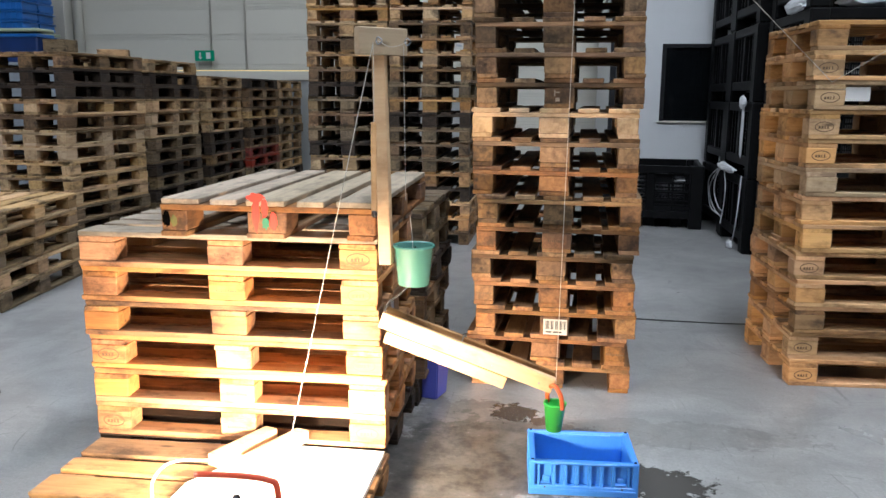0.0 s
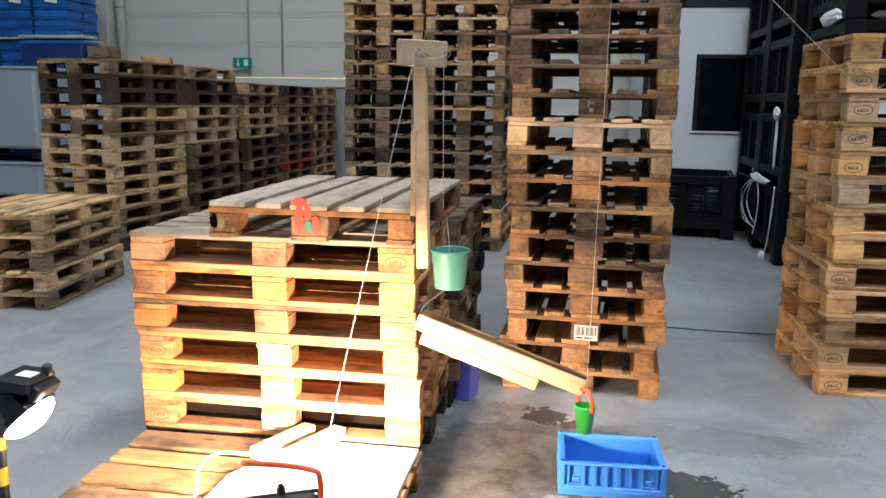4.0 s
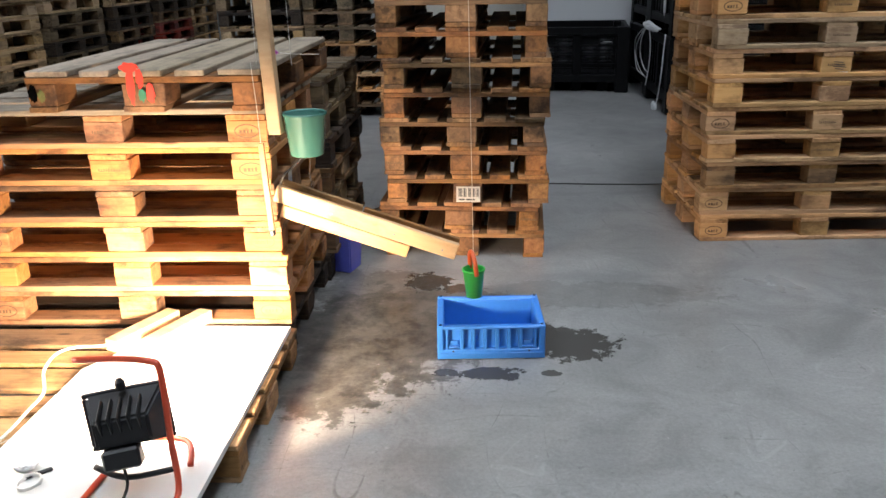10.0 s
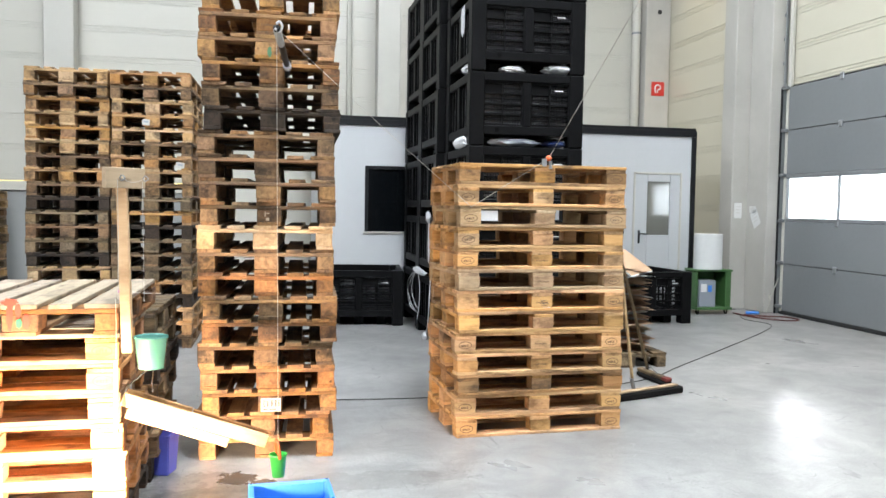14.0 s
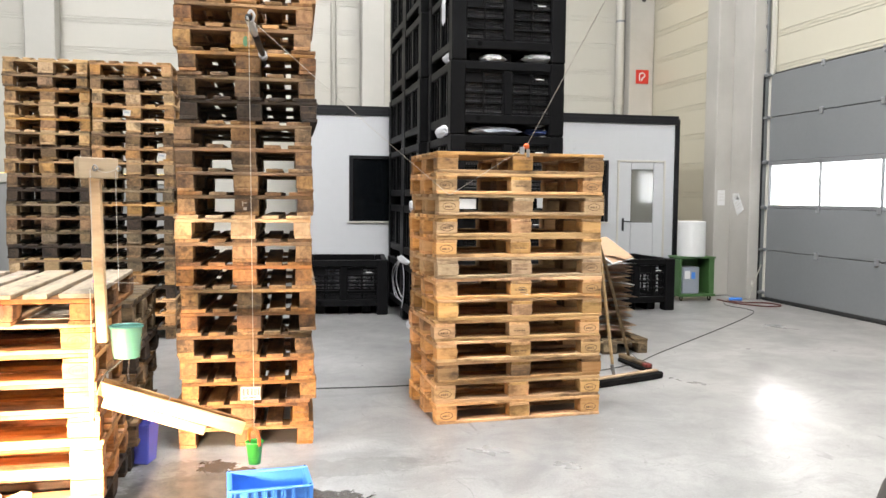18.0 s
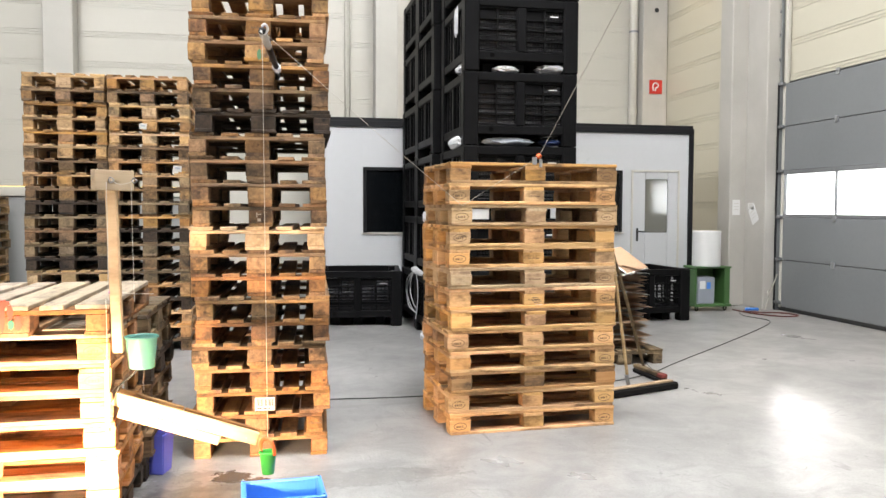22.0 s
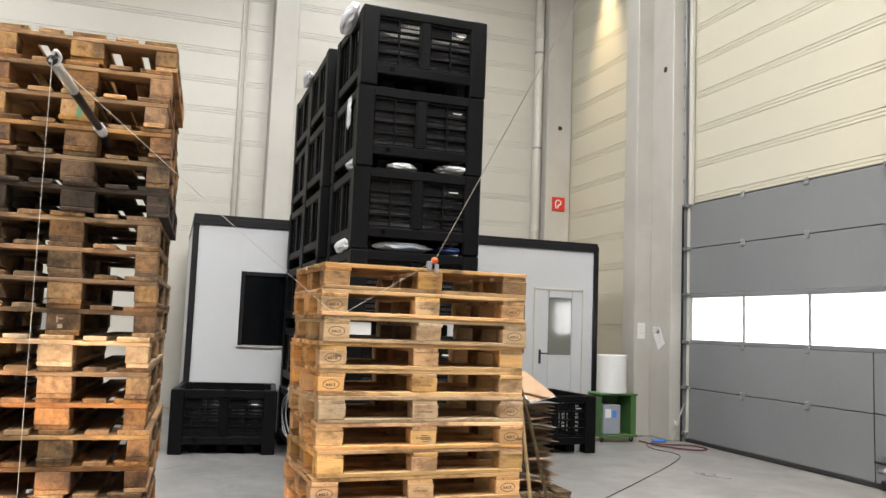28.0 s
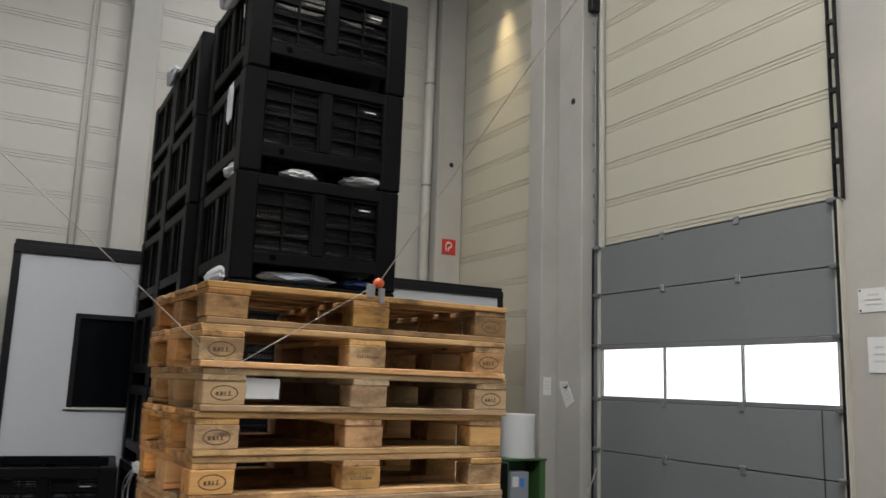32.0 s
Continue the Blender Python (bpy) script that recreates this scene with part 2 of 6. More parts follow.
    if spills:
        ragged = add(tree, "ShaderNodeTexNoise", Scale=11.0, Detail=9.0, Roughness=0.72)
        tree.links.new(vec, ragged.inputs["Vector"])
        sep = add(tree, "ShaderNodeSeparateXYZ")
        tree.links.new(vec, sep.inputs[0])

        def calc(how, a, b):
            n = add(tree, "ShaderNodeMath", operation=how)
            for k, v in enumerate((a, b)):
                if hasattr(v, "is_linked"):
                    tree.links.new(v, n.inputs[k])
                else:
                    n.inputs[k].default_value = v
            return n.outputs[0]

        for cx, cy, rx, ry, deep in spills:
            dx, dy = calc("DIVIDE", calc("SUBTRACT", sep.outputs[0], cx), rx), calc("DIVIDE", calc("SUBTRACT", sep.outputs[1], cy), ry)
            d = calc("SQRT", calc("ADD", calc("MULTIPLY", dx, dx), calc("MULTIPLY", dy, dy)), 0.0)
            d = calc("ADD", d, calc("MULTIPLY", calc("SUBTRACT", ragged.outputs["Fac"], 0.5), 3.4 if deep > 0.8 else 2.7))
            edge = 0.05 if deep > 0.8 else 0.13
            f = ramp(tree, calc("MULTIPLY", d, 0.5), [(0.5 - edge * 0.5, (deep,) * 3), (0.5 + edge * 0.1, (0, 0, 0))]).outputs[0]
            if deep > 0.8:
                wet = f if wet is None else calc("MAXIMUM", wet, f)
            else:
                damp = f if damp is None else calc("MAXIMUM", damp, f)
        patchy = ramp(tree, mid.outputs["Fac"], [(0.40, (1.15, 1.15, 1.15)), (0.60, (0.9, 0.9, 0.9))]).outputs[0]
        damp = mix(tree, 1.0, damp, patchy, "MULTIPLY")
        pits = ramp(tree, ragged.outputs["Fac"], [(0.40, (0.018, 0.016, 0.013)), (0.56, (0.082, 0.073, 0.060))]).outputs[0]
        col = mix(tree, damp, col, pits)
        col = mix(tree, wet, col, (0.048, 0.045, 0.041))
    tree.links.new(col, bsdf.inputs["Base Color"])
    r = ramp(tree, cloud.outputs["Fac"], [(0.3, (rough + 0.08,) * 3), (0.7, (rough - 0.05,) * 3)]).outputs[0]
    if wet is not None:
        r = mix(tree, wet, r, (0.24, 0.24, 0.24))
    tree.links.new(r, bsdf.inputs["Roughness"])
    bsdf.inputs["Specular IOR Level"].default_value = spec
    bump(tree, bsdf, speck.outputs["Fac"], 0.06, 0.001)
    return mat


def glass(name, tint, rough=0.02):
    mat, tree, bsdf = nodes_of(name)
    bsdf.inputs["Base Color"].default_value = (*tint, 1)
    bsdf.inputs["Transmission Weight"].default_value = 1.0
    bsdf.inputs["Roughness"].default_value = rough
    bsdf.inputs["IOR"].default_value = 1.45
    return mat


WOODS = {
    "pale": wood("pale_wood", (0.62, 0.47, 0.30), (0.46, 0.325, 0.19), (0.22, 0.145, 0.085), 0.18),
    "tan": wood("tan_wood", (0.50, 0.305, 0.145), (0.30, 0.17, 0.075), (0.08, 0.049, 0.028), 0.30),
    "honey": wood("honey_wood", (0.79, 0.52, 0.275), (0.59, 0.365, 0.18), (0.21, 0.125, 0.062), 0.26),
    "amber": wood("amber_wood", (0.57, 0.325, 0.16), (0.36, 0.18, 0.08), (0.085, 0.042, 0.024), 0.28),
    "orange": wood("orange_wood", (0.37, 0.212, 0.098), (0.19, 0.098, 0.046), (0.052, 0.03, 0.02), 0.34),
    "brown": wood("brown_wood", (0.30, 0.195, 0.105), (0.12, 0.074, 0.041), (0.026, 0.017, 0.011), 0.46),
    "grey": wood("grey_wood", (0.27, 0.20, 0.12), (0.12, 0.086, 0.05), (0.03, 0.022, 0.014), 0.34),
    "straw": wood("straw_wood", (0.60, 0.415, 0.23), (0.35, 0.235, 0.125), (0.07, 0.048, 0.028), 0.36),
    "red": wood("red_painted_wood", (0.30, 0.075, 0.05), (0.16, 0.04, 0.03), (0.05, 0.03, 0.022), 0.35),
    "dark": wood("dark_wood", (0.075, 0.052, 0.034), (0.026, 0.018, 0.013), (0.009, 0.007, 0.006), 0.3),
}
DECK_GREY = wood("deck_grey_wood", (0.40, 0.335, 0.255), (0.26, 0.215, 0.16), (0.15, 0.125, 0.095), 0.22)
WOODS["deck"] = DECK_GREY
GREYED = wood("greyed_timber", (0.52, 0.42, 0.305), (0.40, 0.315, 0.22), (0.27, 0.21, 0.15), 0.1)
TIMBER = wood("planed_timber", (0.82, 0.585, 0.34), (0.69, 0.46, 0.245), (0.52, 0.33, 0.165), 0.06, 0.6)
BURN = plain("burnt_stamp", (0.14, 0.085, 0.045), 0.9, vary=0.3)
RED_PAINT = plain("red_spray_paint", (0.78, 0.055, 0.03), 0.7, vary=0.25)
OLIVE = plain("olive_smear_paint", (0.12, 0.13, 0.035), 0.85, vary=0.4, scale=30)
OLD_GREEN = plain("faded_green_paint", (0.10, 0.24, 0.12), 0.8, vary=0.4, scale=30)
OLD_CHALK = plain("rubbed_chalk", (0.34, 0.29, 0.24), 0.9, vary=0.4, scale=40)
GREEN_PAINT = plain("green_spray_paint", (0.035, 0.22, 0.12), 0.7, vary=0.25)
SPILLS = [(0.48, 3.04, 0.17, 0.14, 1.0), (0.40, 3.13, 0.10, 0.10, 1.0), (-0.12, 3.68, 0.12, 0.10, 1.0), (0.02, 3.60, 0.07, 0.05, 1.0), (0.18, 2.79, 0.12, 0.048, 1.0), (0.0, 2.80, 0.05, 0.025, 0.9), (0.39, 2.80, 0.04, 0.02, 0.9),
          (-0.30, 3.12, 0.44, 0.52, 0.79), (-0.06, 3.45, 0.38, 0.16, 0.79), (-0.42, 2.80, 0.26, 0.36, 0.74), (-0.36, 3.55, 0.28, 0.30, 0.6), (0.5, 3.55, 0.7, 0.14, 0.3)]
FLOOR = concrete("floor_concrete", (0.375, 0.37, 0.36), (0.255, 0.252, 0.246), 0.31, spills=SPILLS)
PALE_COLUMN = concrete("pale_column_concrete", (0.60, 0.58, 0.52), (0.53, 0.51, 0.455), 0.45, marks=False)
COLUMN = concrete("column_concrete", (0.55, 0.525, 0.475), (0.46, 0.44, 0.395), 0.4, marks=False)
PLINTH = concrete("plinth_concrete", (0.36, 0.36, 0.35), (0.28, 0.28, 0.275), 0.6, marks=False)
PANEL = plain("wall_panel_enamel", (0.63, 0.605, 0.53), 0.35, vary=0.03, scale=2.0, relief=0.03)
# PANEL made creamier: warm lamp light on these walls put into the colour
WARM_PANEL = plain("warm_tinted_panel_enamel", (0.65, 0.61, 0.485), 0.35, vary=0.03, scale=2.0, relief=0.03)
GROOVE = plain("panel_groove", (0.60, 0.58, 0.51), 0.5, vary=0.05, relief=0)
OFFICE = plain("office_panel", (0.62, 0.63, 0.64), 0.3, vary=0.03, scale=2.0, relief=0.03)
DARK_FRAME = plain("anthracite_frame", (0.012, 0.012, 0.014), 0.45, vary=0.15, spec=0.2)
GATE_GREY = plain("gate_grey", (0.222, 0.232, 0.238), 0.34, vary=0.08, scale=3.0, relief=0.08)
def ribbed(mat, per_metre, strength):
    """Fine level ribs pressed into a sheet."""
    tree = mat.node_tree
    vec, _ = coords(tree, (0, 0, 1), loose=False)
    wave = add(tree, "ShaderNodeTexWave", Scale=per_metre, wave_type="BANDS", bands_direction="Z")
    tree.links.new(vec, wave.inputs["Vector"])
    bump(tree, tree.nodes["Principled BSDF"], wave.outputs["Fac"], strength, 0.002)


ribbed(GATE_GREY, 7.0, 0.06)
ALU = plain("aluminium", (0.52, 0.53, 0.55), 0.4, 0.8, vary=0.1)
GALV = plain("galvanised_steel", (0.36, 0.37, 0.38), 0.45, 0.85, vary=0.2)
CABLE = plain("grey_cable_sheath", (0.045, 0.046, 0.043), 0.6, vary=0.3)
BRISTLE = plain("black_bristles", (0.012, 0.0115, 0.011), 0.95, vary=0.4, scale=60, relief=0.6, spec=0.08)
RUBBER = plain("black_rubber", (0.012, 0.012, 0.012), 0.8, vary=0.3)
BLACK_PLASTIC = plain("black_crate_plastic", (0.006, 0.006, 0.0065), 0.45, vary=0.4, scale=6.0, relief=0.2, spec=0.07)
# flat black patches: the shade inside holes as colour; also one black smear
FLAT_BLACK = plain("flat_black", (0.002, 0.002, 0.002), 0.9, vary=0.1, relief=0, spec=0.0)
BLUE_PLASTIC = plain("blue_crate_plastic", (0.055, 0.26, 0.80), 0.38, vary=0.12)
NAVY = plain("navy_plastic", (0.010, 0.034, 0.14), 0.45, vary=0.3, scale=14)
DEEP_BLUE = plain("deep_blue_plastic", (0.016, 0.13, 0.44), 0.45, vary=0.4, scale=14)
TRAY_RIM = plain("tray_rim_plastic", (0.02, 0.13, 0.42), 0.4, vary=0.3, scale=14)
HOSE = plain("dark_red_hose", (0.12, 0.025, 0.018), 0.5, vary=0.2)
BIN_BLUE = plain("violet_blue_plastic", (0.13, 0.155, 0.70), 0.4, vary=0.12)
TEAL = plain("teal_plastic", (0.075, 0.225, 0.18), 0.25, vary=0.07)
GREEN_PLASTIC = plain("green_plastic", (0.06, 0.55, 0.08), 0.32, vary=0.08)
ORANGE_PLASTIC = plain("orange_plastic", (0.78, 0.13, 0.03), 0.38, vary=0.08)
ORANGE_TUBE = plain("orange_tube_paint", (0.62, 0.07, 0.025), 0.35, vary=0.1)
YELLOW = plain("yellow_paint", (0.75, 0.45, 0.02), 0.45, vary=0.12)
BLACK = plain("black_paint", (0.010, 0.010, 0.011), 0.40, vary=0.3, spec=0.38)
STRING = plain("white_twine", (0.60, 0.56, 0.49), 0.9, vary=0.15)
CORD = plain("grey_twine", (0.42, 0.40, 0.36), 0.9, vary=0.2)
WHITE_BOARD = plain("white_coated_board", (0.78, 0.77, 0.74), 0.45, vary=0.04)
PAPER = plain("white_paper", (0.80, 0.80, 0.78), 0.7, vary=0.04, relief=0.05)
INK = plain("printing_ink", (0.05, 0.05, 0.055), 0.7, vary=0.2)
FOIL = plain("clouded_plastic_film", (0.70, 0.71, 0.73), 0.62, vary=0.1, relief=0.4, spec=0.3)
# dim with bright flecks: shade and glints behind the crate slots, as colour
BAGS = plain("dim_flecked_bags", (0.14, 0.14, 0.145), 0.35, vary=0.9, scale=22, relief=0.8)
FIRE_RED = plain("sign_red", (0.62, 0.035, 0.02), 0.35, vary=0.05)
EXIT_GREEN = plain("sign_green", (0.0, 0.30, 0.16), 0.35, vary=0.05)
MACHINE_GREEN = plain("machine_green", (0.06, 0.15, 0.045), 0.45, vary=0.15)
GREY_BOX = plain("grey_tank_paint", (0.30, 0.33, 0.37), 0.45, vary=0.08, scale=2)
BROWN_CARD = plain("brown_cardboard", (0.42, 0.275, 0.17), 0.85, vary=0.3)
CARDBOARD = plain("cardboard", (0.66, 0.47, 0.31), 0.85, vary=0.25)
BAG = plain("dark_grey_cloth", (0.06, 0.056, 0.053), 0.95, vary=0.25, scale=20, relief=0.5)
LID = plain("pale_green_lid", (0.42, 0.48, 0.34), 0.5, vary=0.15)
PINK = plain("purple_plastic", (0.50, 0.10, 0.45), 0.35, vary=0.1)
WATER = glass("water", (0.9, 0.95, 0.97), 0.03)
PANE = glass("window_glass", (0.95, 0.97, 0.98))
SKY_GLOW = glow("white_sky_glow", (0.92, 0.96, 1.0), 2.4)
# opaque near-black pane; the cabin's inside doesn't show through it
DARK_PANE = plain("opaque_dark_pane", (0.004, 0.005, 0.006), 0.06, vary=0.1, relief=0, spec=0.25)
LIGHT_PANE = plain("reflecting_door_pane", (0.17, 0.165, 0.135), 0.02, vary=0.05, relief=0, spec=0.5)
LIGHT_PANE.node_tree.nodes["Principled BSDF"].inputs["IOR"].default_value = 2.6
# darker than PAPER so the labels don't overexpose
LABEL = plain("darker_label_paper", (0.52, 0.50, 0.46), 0.7, vary=0.08, relief=0.05)
FILL_GLOW = glow("fill_panel_glow", (0.90, 0.95, 1.0), 2.0)
LAMP_GLOW = glow("halogen_glass", (1.0, 0.93, 0.80), 60.0)
# for walls and ceiling out of view, dark so that little light bounces
DIM_WALL = plain("dark_low_bounce_wall", (0.085, 0.09, 0.095), 0.7, vary=0.1, scale=2.0)
CEILING = plain("dark_low_bounce_ceiling", (0.16, 0.16, 0.16), 0.6, vary=0.05)

# ---------------------------------------------------------------- world and light
world = bpy.data.worlds.new("world")
scene.world = world
world.use_nodes = True
sky = world.node_tree.nodes.new("ShaderNodeTexSky")
sky.sky_type, sky.sun_disc = "NISHITA", False
sky.sun_elevation, sky.sun_rotation = radians(14.35), radians(35.3)
sky.air_density, sky.dust_density = 1.4, 0.2
world.node_tree.links.new(sky.outputs["Color"], world.node_tree.nodes["Background"].inputs["Color"])
world.node_tree.nodes["Background"].inputs["Strength"].default_value = 0.15
sun = bpy.data.lights.new("sun", "SUN")
sun.energy, sun.angle, sun.color = 0.026, radians(2.5), (0.95, 0.97, 1.0)
new("sun", sun).matrix_basis = look((30, 40, 14.2), (30 - 5.60, 40 - 7.91, 14.2 - 2.48))


def area(name, at, target, sx, sy, power, color):
    data = bpy.data.lights.new(name, "AREA")
    data.shape, data.size, data.size_y, data.energy, data.color = "RECTANGLE", sx, sy, power, color
    ob = new(name, data)
    ob.matrix_basis = look(at, target)
    return ob


def spot(name, at, target, power, color, size, blend=0.4, radius=0.05):
    data = bpy.data.lights.new(name, "SPOT")
    data.energy, data.color, data.spot_size, data.spot_blend, data.shadow_soft_size = power, color, radians(size), blend, radius
    ob = new(name, data)
    ob.matrix_basis = look(at, target)
    return ob


ROOF = 9.6
# assumed ceiling panels out of view; places and powers set to light the stacks
FILL_PANELS = ((-4.5, -3.6, 260), (1.6, -3.6, 420), (-4.5, 2.6, 640), (1.6, 1.7, 930), (-4.5, 9.5, 195), (3.8, 8.6, 285))
for x, y, power in FILL_PANELS:
    area("fill_panel_light", (x, y, ROOF - 0.12), (x, y, 0), 1.8, 4.6, power, (0.90, 0.95, 1.0))
# first makes the light cone on the wall; second is added, source unseen
WALL_LAMPS = ((7.33, 12.5, 8.6), (6.4, 4.0, ROOF - 0.45))
spot("wall_lamp_light", WALL_LAMPS[0], (7.43, 12.5, 3.0), 760, (1.0, 0.82, 0.52), 46, 1.0, 0.08)
spot("wall_lamp_light", WALL_LAMPS[1], (7.35, 4.0, 3.0), 620, (1.0, 0.76, 0.42), 75, 0.8, 0.12)

# ---------------------------------------------------------------- hall
BACK, RIGHT, LEFT, FRONT = 14.2, 7.65, -13.0, -8.0
solo("floor", block(RIGHT - LEFT + 1, BACK - FRONT + 1, 0.3, ((RIGHT + LEFT) / 2, (BACK + FRONT) / 2, -0.15), bevel=0), FLOOR,
     "grey power-floated concrete hall floor with scuffs", "floor", kind="structure")
solo("ceiling", block(RIGHT - LEFT + 1, BACK - FRONT + 1, 0.25, ((RIGHT + LEFT) / 2, (BACK + FRONT) / 2, ROOF + 0.13), bevel=0), CEILING,
     "unseen hall ceiling, made dark to cut bounced light", "ceiling", kind="structure")
for x, y, power in FILL_PANELS:
    solo("skylight", block(1.9, 4.7, 0.05, (x, y, ROOF - 0.02), bevel=0.01), FILL_GLOW, "unseen glowing ceiling panel added to light the hall", "skylight", kind="structure")
for x, y, z in WALL_LAMPS:
    bell = thing("ceiling_lamp", "assumed aluminium bell-shaped hall lamp hung out of view", "lamp", "hall lamps", at=pose(x, y, z + 0.09))
    part("shade", lathe([(0.0, 0.35), (0.05, 0.34), (0.07, 0.16), (0.21, 0.0), (0.215, -0.01), (0.2, -0.01)]), ALU, bell)
    part("hanger_rod", tube([(0, 0, 0.34), (0, 0, 0.36), (0, 0, max(ROOF - z - 0.085, 0.365))], 0.012, 8), GALV, bell)

GROUT = 0.52          # height of one wall panel


def panel_wall(name, length, low, high, at, label, grout=GROUT, skin=PANEL):
    """A wall of enamelled sandwich panels laid flat, each with a double bead along its lower edge; local x along it, front towards -y."""
    wall = solo(name, block(length, 0.12, high - low, (length / 2, 0.072, (high + low) / 2), bevel=0), GROOVE, label, "wall", kind="structure", at=at)
    z, k = low, 0
    flat = mesh_of("wall_panel", block(length, 0.03, grout - 0.099, (length / 2, 0.017, 0), bevel=0.002), skin)
    bead = mesh_of("panel_bead", block(length, 0.03, 0.0395, (length / 2, 0.017, 0), bevel=0.002), skin)
    while z < high - 0.05:
        for up in (0.027, 0.0715):
            part("panel_bead", bead, skin, wall, at=pose(0, 0, z + up))
        part("wall_panel", flat, skin, wall, at=pose(0, 0, z + 0.0995 + (grout - 0.099) / 2))
        z += grout
    return wall


panel_wall("wall_back", RIGHT - LEFT, 1.9, ROOF, pose(LEFT, BACK, 0), "white sandwich panel hall wall with horizontal beads")
panel_wall("wall_back_low", RIGHT + 1.2, 0.0, 1.9, pose(-1.2, BACK, 0), "white sandwich panels of the hall wall down to the floor", 0.475)
EDGE = -1.2
solo("wall_plinth", block(EDGE - LEFT, 0.3, 1.72, ((EDGE + LEFT) / 2, BACK + 0.05, 0.86), bevel=0.01), PLINTH, "grey concrete plinth under the panel wall", "plinth", kind="structure")
solo("plinth_ledge", block(EDGE - LEFT, 0.36, 0.16, ((EDGE + LEFT) / 2, BACK + 0.04, 1.80), bevel=0.01), PANEL, "white flashing ledge on the plinth", "ledge", kind="structure")
GATE0, GATE1 = 6.47, 10.08
panel_wall("wall_right_far", BACK - 10.12, 0.0, ROOF, pose(RIGHT, BACK, 0, 0, 0, -90), "cream sandwich panel hall wall beside the gate, tinted as lamp-lit", skin=WARM_PANEL)
panel_wall("wall_over_gate", GATE1 - GATE0 + 0.1, 3.46, ROOF, pose(RIGHT + 0.06, GATE1 + 0.05, 0, 0, 0, -90), "cream sandwich panels over the sectional gate, tinted as lamp-lit", skin=WARM_PANEL)
solo("wall_right_near", block(0.2, GATE0 - FRONT - 0.05, ROOF, (RIGHT + 0.1, (GATE0 + FRONT) / 2, ROOF / 2), bevel=0), COLUMN, "smooth pale concrete wall beside the gate", "wall", kind="structure")
solo("wall_left", block(0.2, BACK - FRONT + 0.4, ROOF, (LEFT - 0.1, (BACK + FRONT) / 2, ROOF / 2), bevel=0), DIM_WALL, "unseen hall wall, made dark to cut bounced light", "wall", kind="structure")
solo("wall_front", block(RIGHT - LEFT + 0.4, 0.2, ROOF, ((RIGHT + LEFT) / 2, FRONT - 0.1, ROOF / 2), bevel=0), DIM_WALL, "unseen hall wall, made dark to cut bounced light", "wall", kind="structure")
for x0, x1 in ((-9.12, -8.62), (-3.74, -3.26), (1.89, 2.31), (7.13, 7.64)):
    solo("column", block(x1 - x0, 0.34, ROOF, ((x0 + x1) / 2, BACK - 0.2, ROOF / 2), bevel=0.012), COLUMN if x0 > 7 else PALE_COLUMN, "smooth pale precast concrete hall column", "column", "hall columns", "structure")
solo("column", block(0.50, 0.36, ROOF, (7.395, 10.84, ROOF / 2), bevel=0.012), COLUMN, "smooth grey precast concrete hall column beside the gate", "column", "hall columns", "structure")
solo("wall_pier", block(0.27, 0.54, ROOF, (RIGHT - 0.105, 10.388, ROOF / 2), bevel=0.012), COLUMN, "smooth grey concrete gate pier with scuff marks", "pier", kind="structure")


def pipe(name, x, y, z0, z1, r, material, label):
    solo(name, tube([(x, y, z0), (x, y, (z0 + z1) / 2), (x, y, z1)], r, 14), material, label, "pipe", smooth=True)


drains = []
for x in (7.03, -8.5):
    drains.append(thing("downpipe", "white rain downpipe on the panel wall", "pipe", "rain downpipes", at=pose(x, BACK - 0.14, 0)))
    part("pipe", tube([(0, 0, 0.0), (0, 0, ROOF / 2), (0, 0, ROOF)], 0.085, 18), PANEL, drains[-1], smooth=True)
for drain, z in [(d, z) for d in drains for z in (1.2, 3.1, 5.0, 6.9, 8.8)]:
    part("clamp", tube([(0, 0, z), (0, 0, z + 0.02), (0, 0, z + 0.04)], 0.092, 18), GALV, drain, "galvanised pipe clamp")
    part("coupling", tube([(0, 0, z + 0.3), (0, 0, z + 0.36), (0, 0, z + 0.42)], 0.093, 18), PANEL, drain)
for x in (1.37, 1.455, -6.06, -5.42):
    pipe("conduit", x, BACK - 0.03, 1.9, ROOF, 0.016, PANEL, "thin pale cable conduit on the panel wall")

